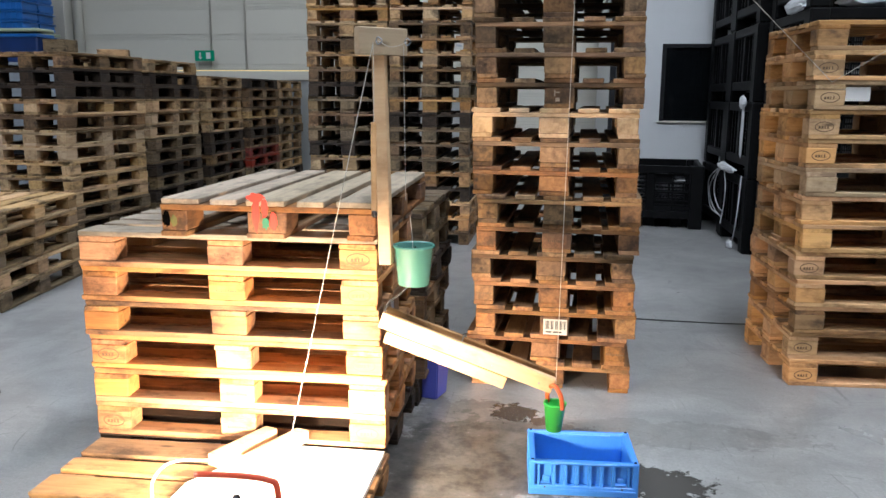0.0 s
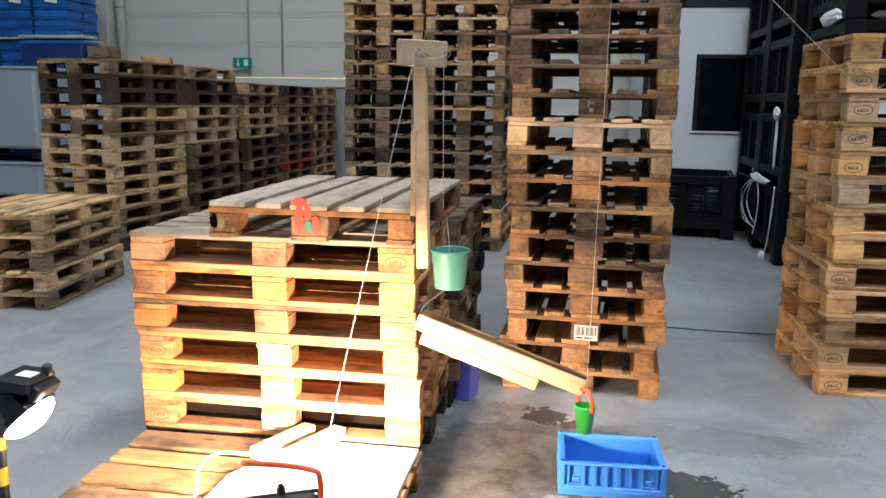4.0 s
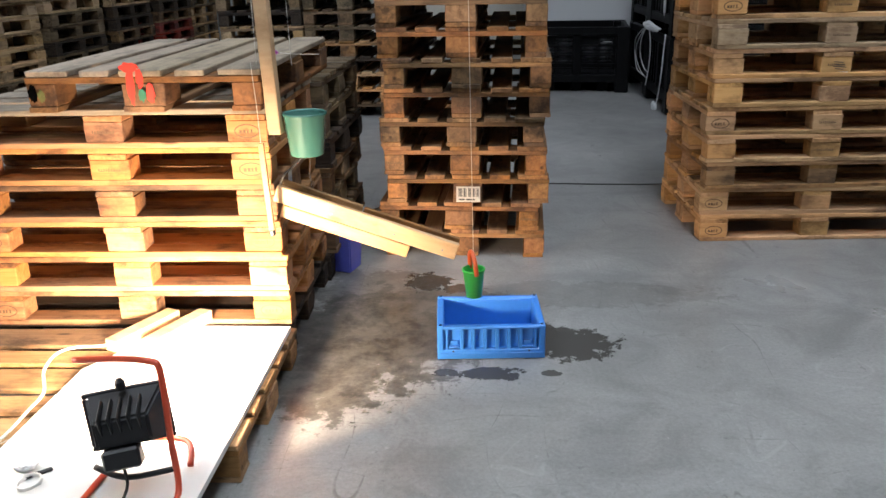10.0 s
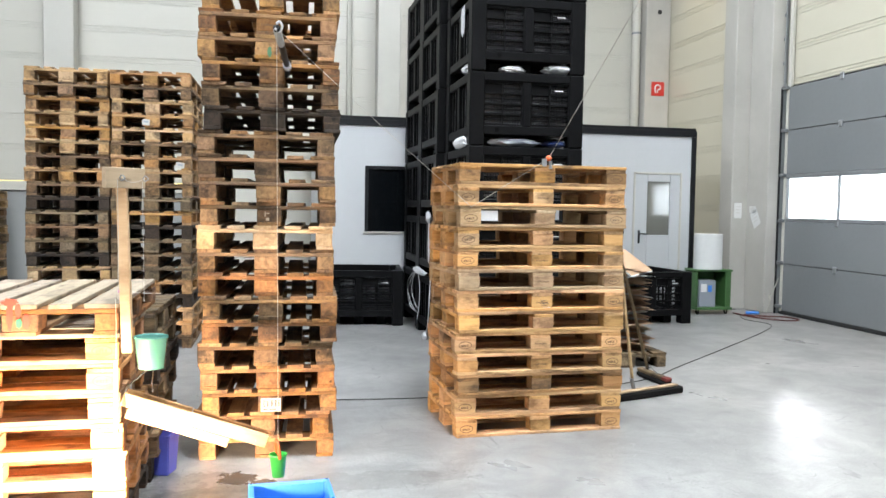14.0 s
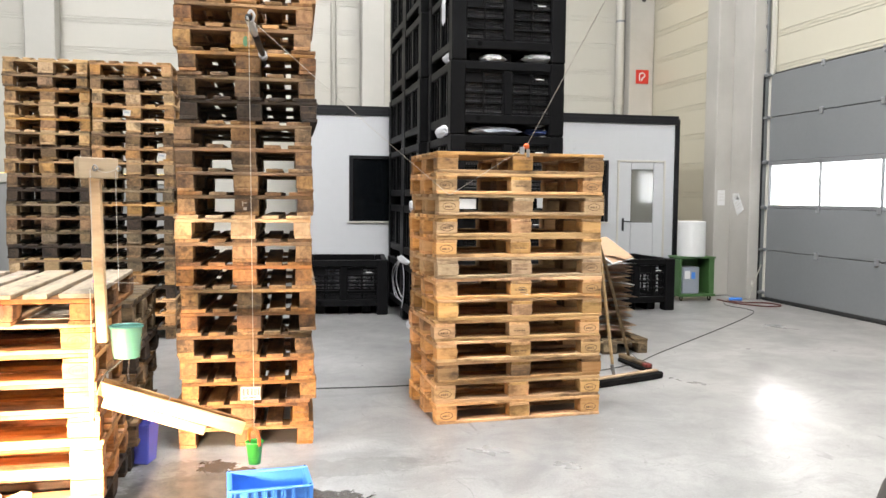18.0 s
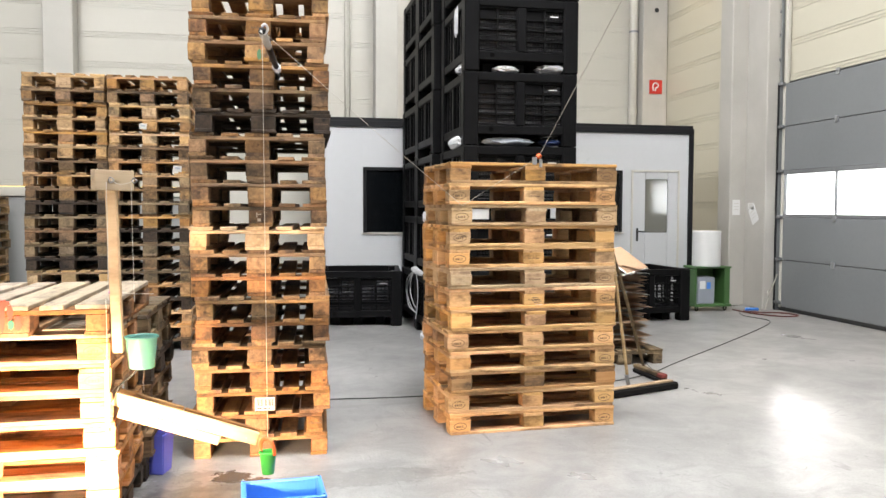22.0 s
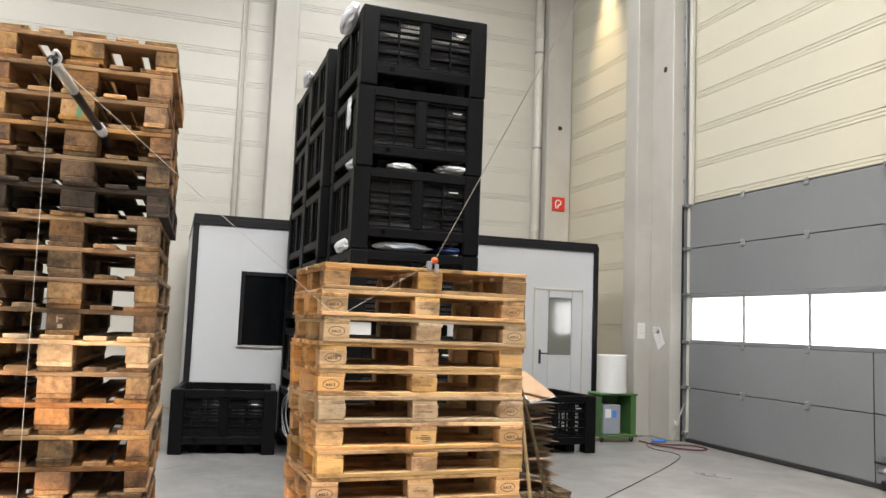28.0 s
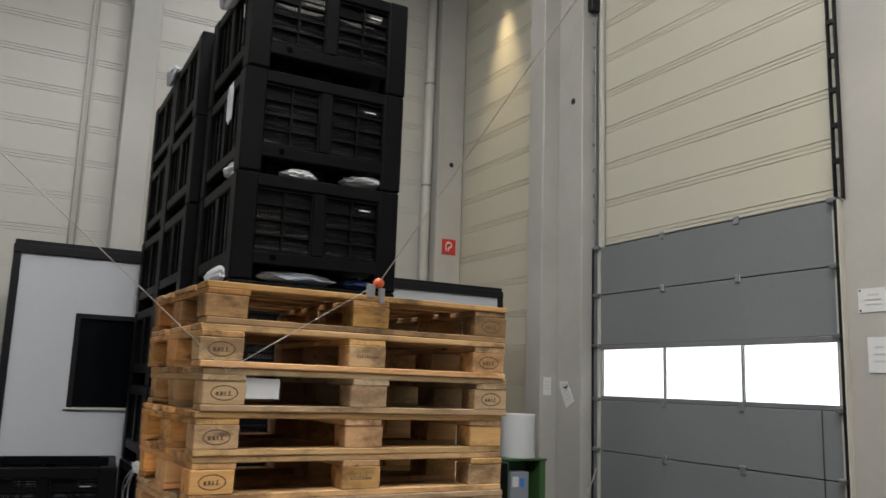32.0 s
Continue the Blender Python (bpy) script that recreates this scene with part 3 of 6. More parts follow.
# ---------------------------------------------------------------- gate
def gate():
    g = thing("sectional_gate", "closed grey sectional hall gate with a band of windows", "gate")
    y0, y1, x = GATE0 + 0.06, GATE1 - 0.06, RIGHT + 0.02
    mid, wide = (y0 + y1) / 2, y1 - y0
    part("bottom_seal", block(0.06, wide + 0.1, 0.052, (x - 0.006, mid, 0.026), bevel=0.01), RUBBER, g, "black rubber bottom seal")
    for z0, z1 in ((0.053, 0.76), (0.77, 1.41), (2.12, 2.78), (2.79, 3.43)):
        p = part("gate_panel", block(0.05, wide, z1 - z0, (x + 0.01, mid, (z0 + z1) / 2), bevel=0.006), GATE_GREY, g)
        for y in (y0 + 0.02 + wide / 3, y0 + 2 * wide / 3):
            part("hinge", block(0.02, 0.07, 0.09, (x - 0.022, y, z1), bevel=0.004), ALU, p)
    # opaque dark strips added so no daylight shows through the panel joints
    for z in (0.765, 1.413, 2.118, 2.785, 3.43):
        part("joint_seal", block(0.012, wide + 0.02, 0.05, (x + 0.044, mid, z), bevel=0), RUBBER, g, "dark backing strip added behind a panel joint")
    band = part("window_band", block(0.05, wide, 0.05, (x + 0.01, mid, 1.44), bevel=0.004), ALU, g, "aluminium window frame")
    part("window_rail", block(0.06, wide, 0.06, (x + 0.01, mid, 2.09), bevel=0.004), ALU, band)
    for y in (y0 + 0.02, y0 + wide / 3, y0 + 2 * wide / 3, y1 - 0.02):
        part("mullion", block(0.05, 0.024, 0.62, (x + 0.01, y, 1.765), bevel=0.004), ALU, band)
    for k in range(3):
        pane = part("pane", block(0.012, wide / 3 - 0.035, 0.6, (x + 0.02, y0 + wide * (k + 0.5) / 3, 1.765), bevel=0), PANE, band)
        pane.visible_shadow = k != 2
    for y, s in ((y0 - 0.05, -1), (y1 + 0.05, 1)):
        rail = part("guide_rail", block(0.07, 0.035, 3.42, (x - 0.05, y + s * 0.03, 1.71), bevel=0.004), GALV if s > 0 else PANEL, g, "upright guide rail")
        part("rail_flange", block(0.02, 0.03, 3.42, (x - 0.085, y + s * 0.02, 1.71), bevel=0.003), DARK_FRAME, rail)
        # over the gate the rail is an open ladder of two bars
        for off in (0.005, 0.085):
            part("rail_bar", block(0.05, 0.016, 3.4, (x - 0.05, y + s * off, 5.12), bevel=0.003), GALV if s > 0 else DARK_FRAME, rail)
        part("side_seal", block(0.03, 0.045, 3.4, (x - 0.02, y - s * 0.035, 1.72), bevel=0.004), PANEL, g, "white side seal")
        for z in (0.12, 0.78, 1.42, 2.11, 2.78, 3.42):
            part("roller", block(0.07, 0.11, 0.05, (x - 0.06, y - s * 0.02, z), bevel=0.008), GALV, g)
        for z in [3.8 + 0.36 * k for k in range(9)]:
            part("rail_rung", block(0.045, 0.075, 0.05, (x - 0.05, y + s * 0.045, z), bevel=0.004), GALV if s > 0 else DARK_FRAME, rail)
    part("shaft_box", block(0.2, wide + 0.5, 0.2, (x - 0.1, mid, 7.42), bevel=0.01), GALV, g, "galvanised spring shaft box")
    part("shaft_bracket", block(0.16, 0.13, 0.5, (x - 0.09, y1 + 0.07, 7.08), bevel=0.01), DARK_FRAME, g, "dark shaft bracket")
    part("side_trim", block(0.05, 0.07, 3.7, (x - 0.005, y1 - 0.015, 5.28), bevel=0.004), PANEL, g, "white trim beside the wall panels")
    lock = part("lock_plate", block(0.012, 0.16, 0.16, (x - 0.022, y0 + 0.10, 0.25), bevel=0.003), ALU, g, "small metal lock plate")
    part("lock_bolt", tube([(x - 0.035, y0 + 0.05, 0.27), (x - 0.05, y0 + 0.10, 0.27), (x - 0.05, y0 + 0.21, 0.27)], 0.013, 8), BLACK, lock)
    part("lock_cam", lathe([(0.03, 0), (0.03, 0.02), (0.0, 0.025)], 12), PANEL, lock, at=pose(x - 0.03, y0 + 0.07, 0.20, 0, -90, 0))
    part("floor_roller", block(0.09, 0.16, 0.10, (x - 0.05, y0 + 0.02, 0.055), bevel=0.012), BLACK, g)
    part("chain", tube([(x - 0.10, y0 + 0.16, 1.42), (x - 0.10, y0 + 0.16, 0.6), (x - 0.09, y0 + 0.16, 0.02)], 0.006, 6), RUBBER, g)


gate()
# glowing panels added outside so panes and the door's reflection turn white
solo("glow_backdrop", block(0.5, 220, 9, (RIGHT + 90, 60, 4.5), bevel=0), SKY_GLOW, "glowing white panel standing in for daylight outside", "backdrop", kind="structure")
solo("glow_backdrop", block(110, 0.5, 9, (RIGHT + 60, -60, 4.5), bevel=0), SKY_GLOW, "glowing white panel standing in for daylight outside", "backdrop", kind="structure")
solo("yard_ground", block(120, 160, 0.2, (RIGHT + 60.3, 10, -0.12), bevel=0), PLINTH, "pale concrete yard outside the gate", "ground", kind="structure")
for at, w, hh in ((pose(7.405, 10.40, 1.445, -30, 0, 0), 0.19, 0.26), (pose(7.405, 10.48, 1.585), 0.17, 0.10), (pose(7.26, 10.656, 1.565, 0, 0, 90), 0.13, 0.24)):
    note = thing("notice", "white paper notice taped to the concrete pier", "notice", at=at)
    part("sheet", block(0.003, w, hh, bevel=0), PAPER, note)
    for k in range(3):
        part("print_line", block(0.002, w * 0.6, 0.008, (-0.003, 0, hh * (0.25 - 0.2 * k)), bevel=0), GROOVE, note)
for y, z, w, hh in ((6.16, 2.43, 0.30, 0.22), (6.13, 1.93, 0.22, 0.32)):
    note = thing("wall_notice", "white laminated notice screwed to the concrete wall", "notice", at=pose(RIGHT - 0.006, y, z))
    part("sheet", block(0.006, w, hh, bevel=0), PAPER, note)
    for k in range(3):
        part("print_line", block(0.003, w * (0.5 if k else 0.35), 0.012, (-0.005, 0, hh * (0.22 - 0.2 * k)), bevel=0), GROOVE, note)
    if w > 0.25:
        for sy in (-1, 1):
            for sz in (-1, 1):
                part("screw", lathe([(0.011, 0), (0.008, 0.004), (0.0, 0.005)], 8), BLACK, note, at=pose(-0.003, sy * w * 0.44, sz * hh * 0.42, 0, -90, 0))
# black discs set on the concrete: a hole's dark inside as colour
for x, y, z, ry in ((7.40, BACK - 0.372, 5.41, None), (RIGHT - 0.242, 10.32, 5.54, -90)):
    at = pose(x, y, z, 90, 0, 0) if ry is None else pose(x, y, z, 0, ry, 0)
    solo("anchor_socket", lathe([(0.045, 0), (0.045, 0.006), (0.03, 0.007), (0.0, 0.007)], 14), BLACK, "round black disc in place of a hole in the concrete", "socket", at=at)
sign = thing("fire_sign", "square red fire equipment sign with a white hose symbol", "sign", at=pose(7.40, BACK - 0.378, 3.925))
part("plate", block(0.27, 0.006, 0.27, bevel=0.002), FIRE_RED, sign)
part("hose_symbol", tube([(-0.05, -0.005, -0.08), (-0.06, -0.005, 0.03), (-0.02, -0.005, 0.075), (0.04, -0.005, 0.06), (0.045, -0.005, 0.0), (0.0, -0.005, -0.02), (-0.01, -0.005, -0.08)], 0.012, 6, smooth=4), PAPER, sign)
sign = thing("exit_sign", "green emergency exit sign with a white arrow and figure", "sign", at=pose(-6.12, BACK - 0.2, 2.14))
part("plate", block(0.36, 0.012, 0.18, bevel=0.002), EXIT_GREEN, sign)
part("arrow_shaft", block(0.022, 0.004, 0.09, (-0.08, -0.008, 0.01), bevel=0), PAPER, sign)
part("arrow_head", block(0.05, 0.004, 0.05, (-0.08, -0.008, -0.03), turned(0, 45, 0), 0), PAPER, sign)
part("doorway", block(0.08, 0.004, 0.11, (0.07, -0.008, 0), bevel=0), PAPER, sign)
part("bracket", block(0.02, 0.18, 0.02, (0, 0.095, 0.06), bevel=0), GALV, sign)


# ---------------------------------------------------------------- office cabin
def office():
    x0, x1, y, h = 0.71, 6.45, 10.58, 2.76
    o = thing("office_cabin", "white panel office cabin with dark edge frames inside the hall", "cabin", kind="structure")
    wx = (1.33, 2.36, 1.18, 2.12)           # window: x from, to, z from, to
    w2 = (4.25, 5.29, 1.18, 2.12)
    d = (5.46, 6.21, 0.0, 2.11)
    for a, b, z0, z1 in ((x0, wx[0], 0, h), (wx[0], wx[1], 0, wx[2]), (wx[0], wx[1], wx[3], h), (wx[1], w2[0], 0, h), (w2[0], w2[1], 0, w2[2]), (w2[0], w2[1], w2[3], h),
                         (w2[1], d[0], 0, h), (d[0], d[1], d[3], h), (d[1], x1, 0, h)):
        part("wall_panel", block(b - a, 0.08, z1 - z0, ((a + b) / 2, y + 0.04, (z0 + z1) / 2), bevel=0), OFFICE, o)
    part("side_wall", block(0.08, 3.2, h, (x1 - 0.045, y + 1.7, h / 2), bevel=0), OFFICE, o)
    part("side_wall", block(0.08, 3.2, h, (x0 + 0.045, y + 1.7, h / 2), bevel=0), OFFICE, o)
    part("rear_wall", block(x1 - x0 - 0.2, 0.08, h, ((x0 + x1) / 2, y + 3.25, h / 2), bevel=0), OFFICE, o)
    part("roof", block(x1 - x0, 3.3, 0.06, ((x0 + x1) / 2, y + 1.65, h + 0.03), bevel=0), DARK_FRAME, o)
    part("cabin_floor", block(x1 - x0 - 0.2, 3.1, 0.03, ((x0 + x1) / 2, y + 1.65, 0.016), bevel=0), PLINTH, o)
    part("edge_frame", block(x1 - x0 + 0.02, 0.03, 0.085, ((x0 + x1) / 2, y - 0.012, h - 0.03), bevel=0.004), DARK_FRAME, o, "dark edge frame")
    for x in (x0 + 0.03, x1 - 0.03):
        part("edge_frame", block(0.075, 0.03, h - 0.07, (x, y - 0.012, h / 2 - 0.04), bevel=0.004), DARK_FRAME, o, "dark edge frame")
    part("base_frame", block(x1 - x0 - 0.1, 0.03, 0.09, ((x0 + x1) / 2, y - 0.012, 0.045), bevel=0.004), DARK_FRAME, o)
    for w in (wx, w2):
        cx, cz, sx, sz = (w[0] + w[1]) / 2, (w[2] + w[3]) / 2, w[1] - w[0], w[3] - w[2]
        win = part("window", block(sx, 0.02, 0.05, (cx, y - 0.006, w[3] - 0.025), bevel=0.003), DARK_FRAME, o, "dark framed office window")
        part("sill", block(sx + 0.05, 0.03, 0.022, (cx, y - 0.015, w[2] - 0.011), bevel=0.004), PANEL, win)
        for x in (w[0] + 0.025, w[1] - 0.025):
            part("window_stile", block(0.05, 0.02, sz - 0.05, (x, y - 0.006, cz - 0.025), bevel=0.003), DARK_FRAME, win)
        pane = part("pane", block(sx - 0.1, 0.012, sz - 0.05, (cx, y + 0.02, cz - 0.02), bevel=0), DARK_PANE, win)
    dw = (5.67, 6.04, 1.17, 1.99)
    door = part("door", block(dw[0] - d[0] - 0.01, 0.05, 2.09, ((d[0] + dw[0]) / 2, y + 0.02, 1.05), bevel=0.003), OFFICE, o, "white office door with a narrow window")
    part("door_stile", block(d[1] - dw[1] - 0.01, 0.05, 2.09, ((d[1] + dw[1]) / 2, y + 0.02, 1.05), bevel=0.003), OFFICE, door)
    part("door_rail", block(dw[1] - dw[0], 0.05, 1.165, ((dw[0] + dw[1]) / 2, y + 0.02, 0.585), bevel=0.003), OFFICE, door)
    part("door_rail", block(dw[1] - dw[0], 0.05, 0.105, ((dw[0] + dw[1]) / 2, y + 0.02, 2.045), bevel=0.003), OFFICE, door)
    for a, b in ((d[0] - 0.025, d[0] + 0.005), (d[1] - 0.005, d[1] + 0.025)):
        part("door_frame", block(b - a, 0.02, 2.13, ((a + b) / 2, y - 0.006, 1.065), bevel=0.003), PANEL, door)
    part("door_frame", block(d[1] - d[0] - 0.02, 0.02, 0.03, ((d[0] + d[1]) / 2, y - 0.006, 2.115), bevel=0.003), PANEL, door)
    part("pane", block(dw[1] - dw[0], 0.012, dw[3] - dw[2], ((dw[0] + dw[1]) / 2, y + 0.015, (dw[2] + dw[3]) / 2), bevel=0), LIGHT_PANE, door, "reflecting door pane")
    plate = part("handle_plate", block(0.035, 0.012, 0.2, (5.54, y - 0.012, 1.14), bevel=0.004), BLACK, door)
    part("door_handle", tube([(5.54, y - 0.02, 1.19), (5.54, y - 0.06, 1.19), (5.66, y - 0.06, 1.185)], 0.011, 8), BLACK, door, "black lever handle")


office()

# ---------------------------------------------------------------- pallets
LENGTHS = (-0.5275, 0.0, 0.5275)
CROSS = ((-0.35, 0.10), (0.0, 0.145), (0.35, 0.10))
DECK = ((-0.3275, 0.145), (-0.16375, 0.10), (0.0, 0.145), (0.16375, 0.10), (0.3275, 0.145))
TONES = {
    "deck": "weathered flat pallet",
    "pale": "nearly new pale softwood flat pallet", "amber": "warm reddish brown softwood flat pallet", "honey": "clean honey-coloured softwood flat pallet", "tan": "used light brown softwood flat pallet", "orange": "used reddish brown softwood flat pallet",
    "straw": "bleached straw-coloured softwood flat pallet", "red": "pallet with flaking red painted edges",
    "brown": "old dark brown softwood flat pallet", "grey": "weathered grey softwood flat pallet", "dark": "blackened old softwood flat pallet",
}
dice = random.Random(7)


def plank(lx, ly, lz, seed, wear=0.004):
    """A sawn piece, grain along x, with its corners knocked a little."""
    r = random.Random(seed)
    bm = bmesh.new()
    box(bm, lx, ly, lz, bevel=0.0)
    for v in bm.verts:
        v.co += Vector((r.uniform(-wear, wear), r.uniform(-wear, wear) * 0.5, r.uniform(-wear, wear) * 0.2))
    bmesh.ops.bevel(bm, geom=list(bm.edges), offset=min(0.0035, lz * 0.15), segments=1, affect="EDGES")
    return bm


MODELS = {}


def pallet_model(tone):
    """The meshes of a pallet in one tone of wood: some of each kind of piece."""
    if tone not in MODELS:
        w = WOODS[tone]
        MODELS[tone] = {
            "wide_board": [mesh_of("deck_board", plank(1.2, 0.145, 0.022, k), w) for k in range(3)],
            "slim_board": [mesh_of("deck_board", plank(1.2, 0.10, 0.022, 5 + k), w) for k in range(3)],
            "bearer": [mesh_of("cross_board", plank(0.8, 0.145, 0.022, 9 + k), w) for k in range(3)],
            "wide_block": [mesh_of("block", plank(0.145, 0.145, 0.078, 13 + k, 0.003), w) for k in range(3)],
            "slim_block": [mesh_of("block", plank(0.145, 0.10, 0.078, 17 + k, 0.003), w) for k in range(3)],
        }
    return MODELS[tone]


def oval_mark():
    """A burnt-in oval ring."""
    bm = bmesh.new()
    n, a, b, t = 20, 0.046, 0.026, 0.0042
    rings = []
    for rr in (0, t):
        rings.append([bm.verts.new(((a - rr) * math.cos(2 * math.pi * k / n), 0, (b - rr) * math.sin(2 * math.pi * k / n))) for k in range(n)])
    for k in range(n):
        bm.faces.new((rings[0][k], rings[0][(k + 1) % n], rings[1][(k + 1) % n], rings[1][k]))
    return bm


def bar_mark(wide, tall, count, seed):
    """A row of short strokes of uneven width on one thin line, in place of letters."""
    bm = bmesh.new()
    r = random.Random(seed)
    cuts, x = [], -wide / 2
    for k in range(count):
        cuts += [x, x + wide / count * r.uniform(0.4, 0.7)]
        x += wide / count
    cuts.append(x)
    low = -tall / 2
    line = [(bm.verts.new((x, 0, low)), bm.verts.new((x, 0, low + 0.0016))) for x in cuts]
    for k in range(len(cuts) - 1):
        bm.faces.new((line[k][0], line[k + 1][0], line[k + 1][1], line[k][1]))
        if k % 2 == 0:
            top = tall / 2 - tall * r.uniform(0, 0.35)
            bm.faces.new((line[k][1], line[k + 1][1], bm.verts.new((cuts[k + 1], 0, top)), bm.verts.new((cuts[k], 0, top))))
    return bm


OVAL, BARS = mesh_of("stamp_ring", oval_mark(), BURN), mesh_of("stamp", bar_mark(0.085, 0.012, 9, 4), BURN)
LETTERS = mesh_of("stamp", bar_mark(0.056, 0.018, 4, 2), BURN)


def pallet(tone, at, group, end="", stamps="", seed=0, high=0.144, deck=""):
    """One pallet in a tone, its foot at the pose. stamps: 'side' or 'end', the faces that bear burnt marks; deck: another tone for its top."""
    r = random.Random(seed)
    model, top = pallet_model(tone), pallet_model(deck or tone)
    p = thing("pallet", TONES[tone] + end, "pallet", group, at=at @ Matrix.Diagonal((1, 1, high / 0.144, 1)))
    slip = lambda: pose(r.uniform(-0.004, 0.004), r.uniform(-0.003, 0.003), 0, 0, 0, r.uniform(-0.35, 0.35))
    for y, w in CROSS:
        part("base_board", r.choice(model["wide_board" if w > 0.12 else "slim_board"]), None, p, at=pose(0, y, 0.011) @ slip())
    for x in LENGTHS:
        for y, w in CROSS:
            b = part("block", r.choice(model["wide_block" if w > 0.12 else "slim_block"]), None, p, at=pose(x, y, 0.061) @ slip())
            if stamps == "side" and y < -0.3 and r.random() < 0.62:
                part("stamp", LETTERS if abs(x) > 0.3 else BARS, None, b, at=pose(0, -0.0508 if abs(y) > 0.3 else -0.0733, 0))
                if abs(x) > 0.3:
                    part("stamp_ring", OVAL, None, b, at=pose(0, -0.0508, 0))
            if stamps == "end" and x < -0.3 and r.random() < 0.25:
                part("stamp", BARS, None, b, at=pose(-0.0738, 0, 0, 0, 0, -90))
        part("cross_board", r.choice(model["bearer"]), None, p, at=pose(x, 0, 0.111, 0, 0, 90) @ slip())
    for y, w in DECK:
        part("deck_board", r.choice(top["wide_board" if w > 0.12 else "slim_board"]), None, p, at=pose(0, y, 0.133) @ slip())
    return p


def stack(tones, cx, cy, yaw, pitch, group, end, seed, loose=0.012, stamps="", shift=None, floor=0.0, size=1.0):
    r = random.Random(seed)
    made = []
    for k, tone in enumerate(tones):
        dx, dy = r.uniform(-loose, loose), r.uniform(-loose, loose)
        if shift and k in shift:
            dx, dy = shift[k]
        at = pose(cx, cy, floor + k * pitch, 0, 0, yaw) @ pose(dx, dy, 0, 0, 0, r.uniform(-0.7, 0.7)) @ Matrix.Diagonal((size, size, 1, 1))
        if r.random() < 0.5:
            at = at @ (pose(0, 0, 0, 0, 0, 180) if not stamps else Matrix())
        made.append(pallet(tone, at, group, end, stamps, seed * 100 + k, pitch))
    return made


PITCH = 0.1415
TOWER = ["orange", "orange", "orange", "orange", "brown", "orange", "brown", "orange", "brown", "pale", "brown", "brown", "brown", "brown", "dark", "brown", "orange", "tan", "orange", "tan"]
stack(TOWER, 0.066, 4.64, 87.6, PITCH, "pallets of the tall tower", " in the tall tower", 3, 0.014, "end",
      {0: (0, 0), 1: (0.0, 0.02), 2: (0, -0.01), 9: (0.0, 0.012), 14: (0, -0.02)})
NEAR = ["honey", "honey", "tan", "honey", "honey", "honey", "honey", "pale", "honey", "honey", "pale", "honey", "tan"]
stack(NEAR, 1.851, 4.70, 2.55, PITCH, "pallets of the free-standing stack", " in the free-standing stack", 5, 0.01, "side", {0: (0, 0), 12: (0.0, 0.0)})
F_A = ["grey", "tan", "dark", "tan", "brown", "straw", "dark", "grey", "brown", "grey", "dark", "brown", "tan", "brown", "straw", "tan", "straw", "tan", "brown", "straw"]
F_B = ["brown", "tan", "straw", "dark", "tan", "grey", "brown", "grey", "dark", "tan", "grey", "brown", "straw", "tan", "brown", "straw", "tan", "straw", "brown", "tan"]
stack(F_A, -2.02, 8.62, 90.5, 0.1455, "pallets of the rear towers", " in a rear tower", 11, 0.012, "", )
stack(F_B, -1.18, 8.60, 89.5, 0.1455, "pallets of the rear towers", " in a rear tower", 13, 0.012)
ROWS_E = [(7.62, 6, ["dark", "grey", "grey", "straw", "straw", "straw", "pale", "pale", "brown", "straw", "dark", "dark", "brown"]),
          (9.05, 0, ["grey", "grey", "dark", "grey", "dark", "grey", "grey", "pale", "pale", "straw", "dark", "dark", "straw"]),
          (10.50, -1, ["grey", "dark", "grey", "dark", "brown", "dark", "dark", "straw", "straw", "straw", "brown", "straw"]),
          (11.95, 1, ["grey", "dark", "grey", "red", "red", "brown", "dark", "brown", "straw", "brown", "brown", "dark"]),
          (13.2, 0, ["grey", "dark", "straw", "grey", "straw", "straw", "grey", "straw", "grey", "brown", "straw", "straw"])]
for k, (y, yaw, tones) in enumerate(ROWS_E):
    stack(tones, -4.71, y, 90 - yaw, PITCH, "pallets of the wall row", " in the row along the wall", 20 + k, 0.02)
for x, y, yaw, long in ((-4.45, 8.0, 14, 0.30), (-4.62, 8.35, -35, 0.22)):
    solo("loose_block", plank(long, 0.10, 0.07, 90 + int(10 * long)), WOODS["straw"], "broken pallet block lying on a pallet stack", "wood block", "loose pallet blocks", at=pose(x, y, 13 * PITCH + 0.037, 0, 0, yaw))
stack(["grey", "straw", "grey", "straw", "straw"], -4.13, 5.48, 90 + 7, 0.136, "pallets of the low stack", " in a low stack", 31, 0.02)

# ---------------------------------------------------------------- work stack with the platform
P_A = 0.1365
AT_A = " in the work stack"
stack(["dark", "amber", "amber", "amber", "orange", "amber"], -1.178, 3.29, 1.0, P_A, "pallets of the work stack", AT_A, 41, 0.008, "side",
      {0: (0, 0.02), 1: (0.01, 0), 2: (0.008, 0), 3: (0.005, 0), 4: (-0.012, 0), 5: (-0.01, 0)}, size=0.97)
pallet("amber", pose(-1.188, 3.285, 6 * P_A, 0, 0, 0.6) @ Matrix.Diagonal((0.97, 0.97, 1, 1)), "pallets of the work stack", AT_A, "side", 61, P_A, deck="deck")
pallet("tan", pose(-1.138, 2.49, 0, 0, 0, 1.0) @ Matrix.Diagonal((0.97, 0.97, 1, 1)), "pallets of the work stack", " as a low platform", "", 62, 0.130)
stack(["dark", "brown", "grey", "brown", "dark", "grey", "grey"], -1.15, 4.10, -1.0, P_A, "pallets of the work stack", AT_A, 43, 0.02)
top = pallet("orange", pose(-1.0, 3.44, 7 * P_A, 0, 0, 90.5), "pallets of the work stack", " lying crosswise on the work stack", "", 63, 0.14, deck="deck")
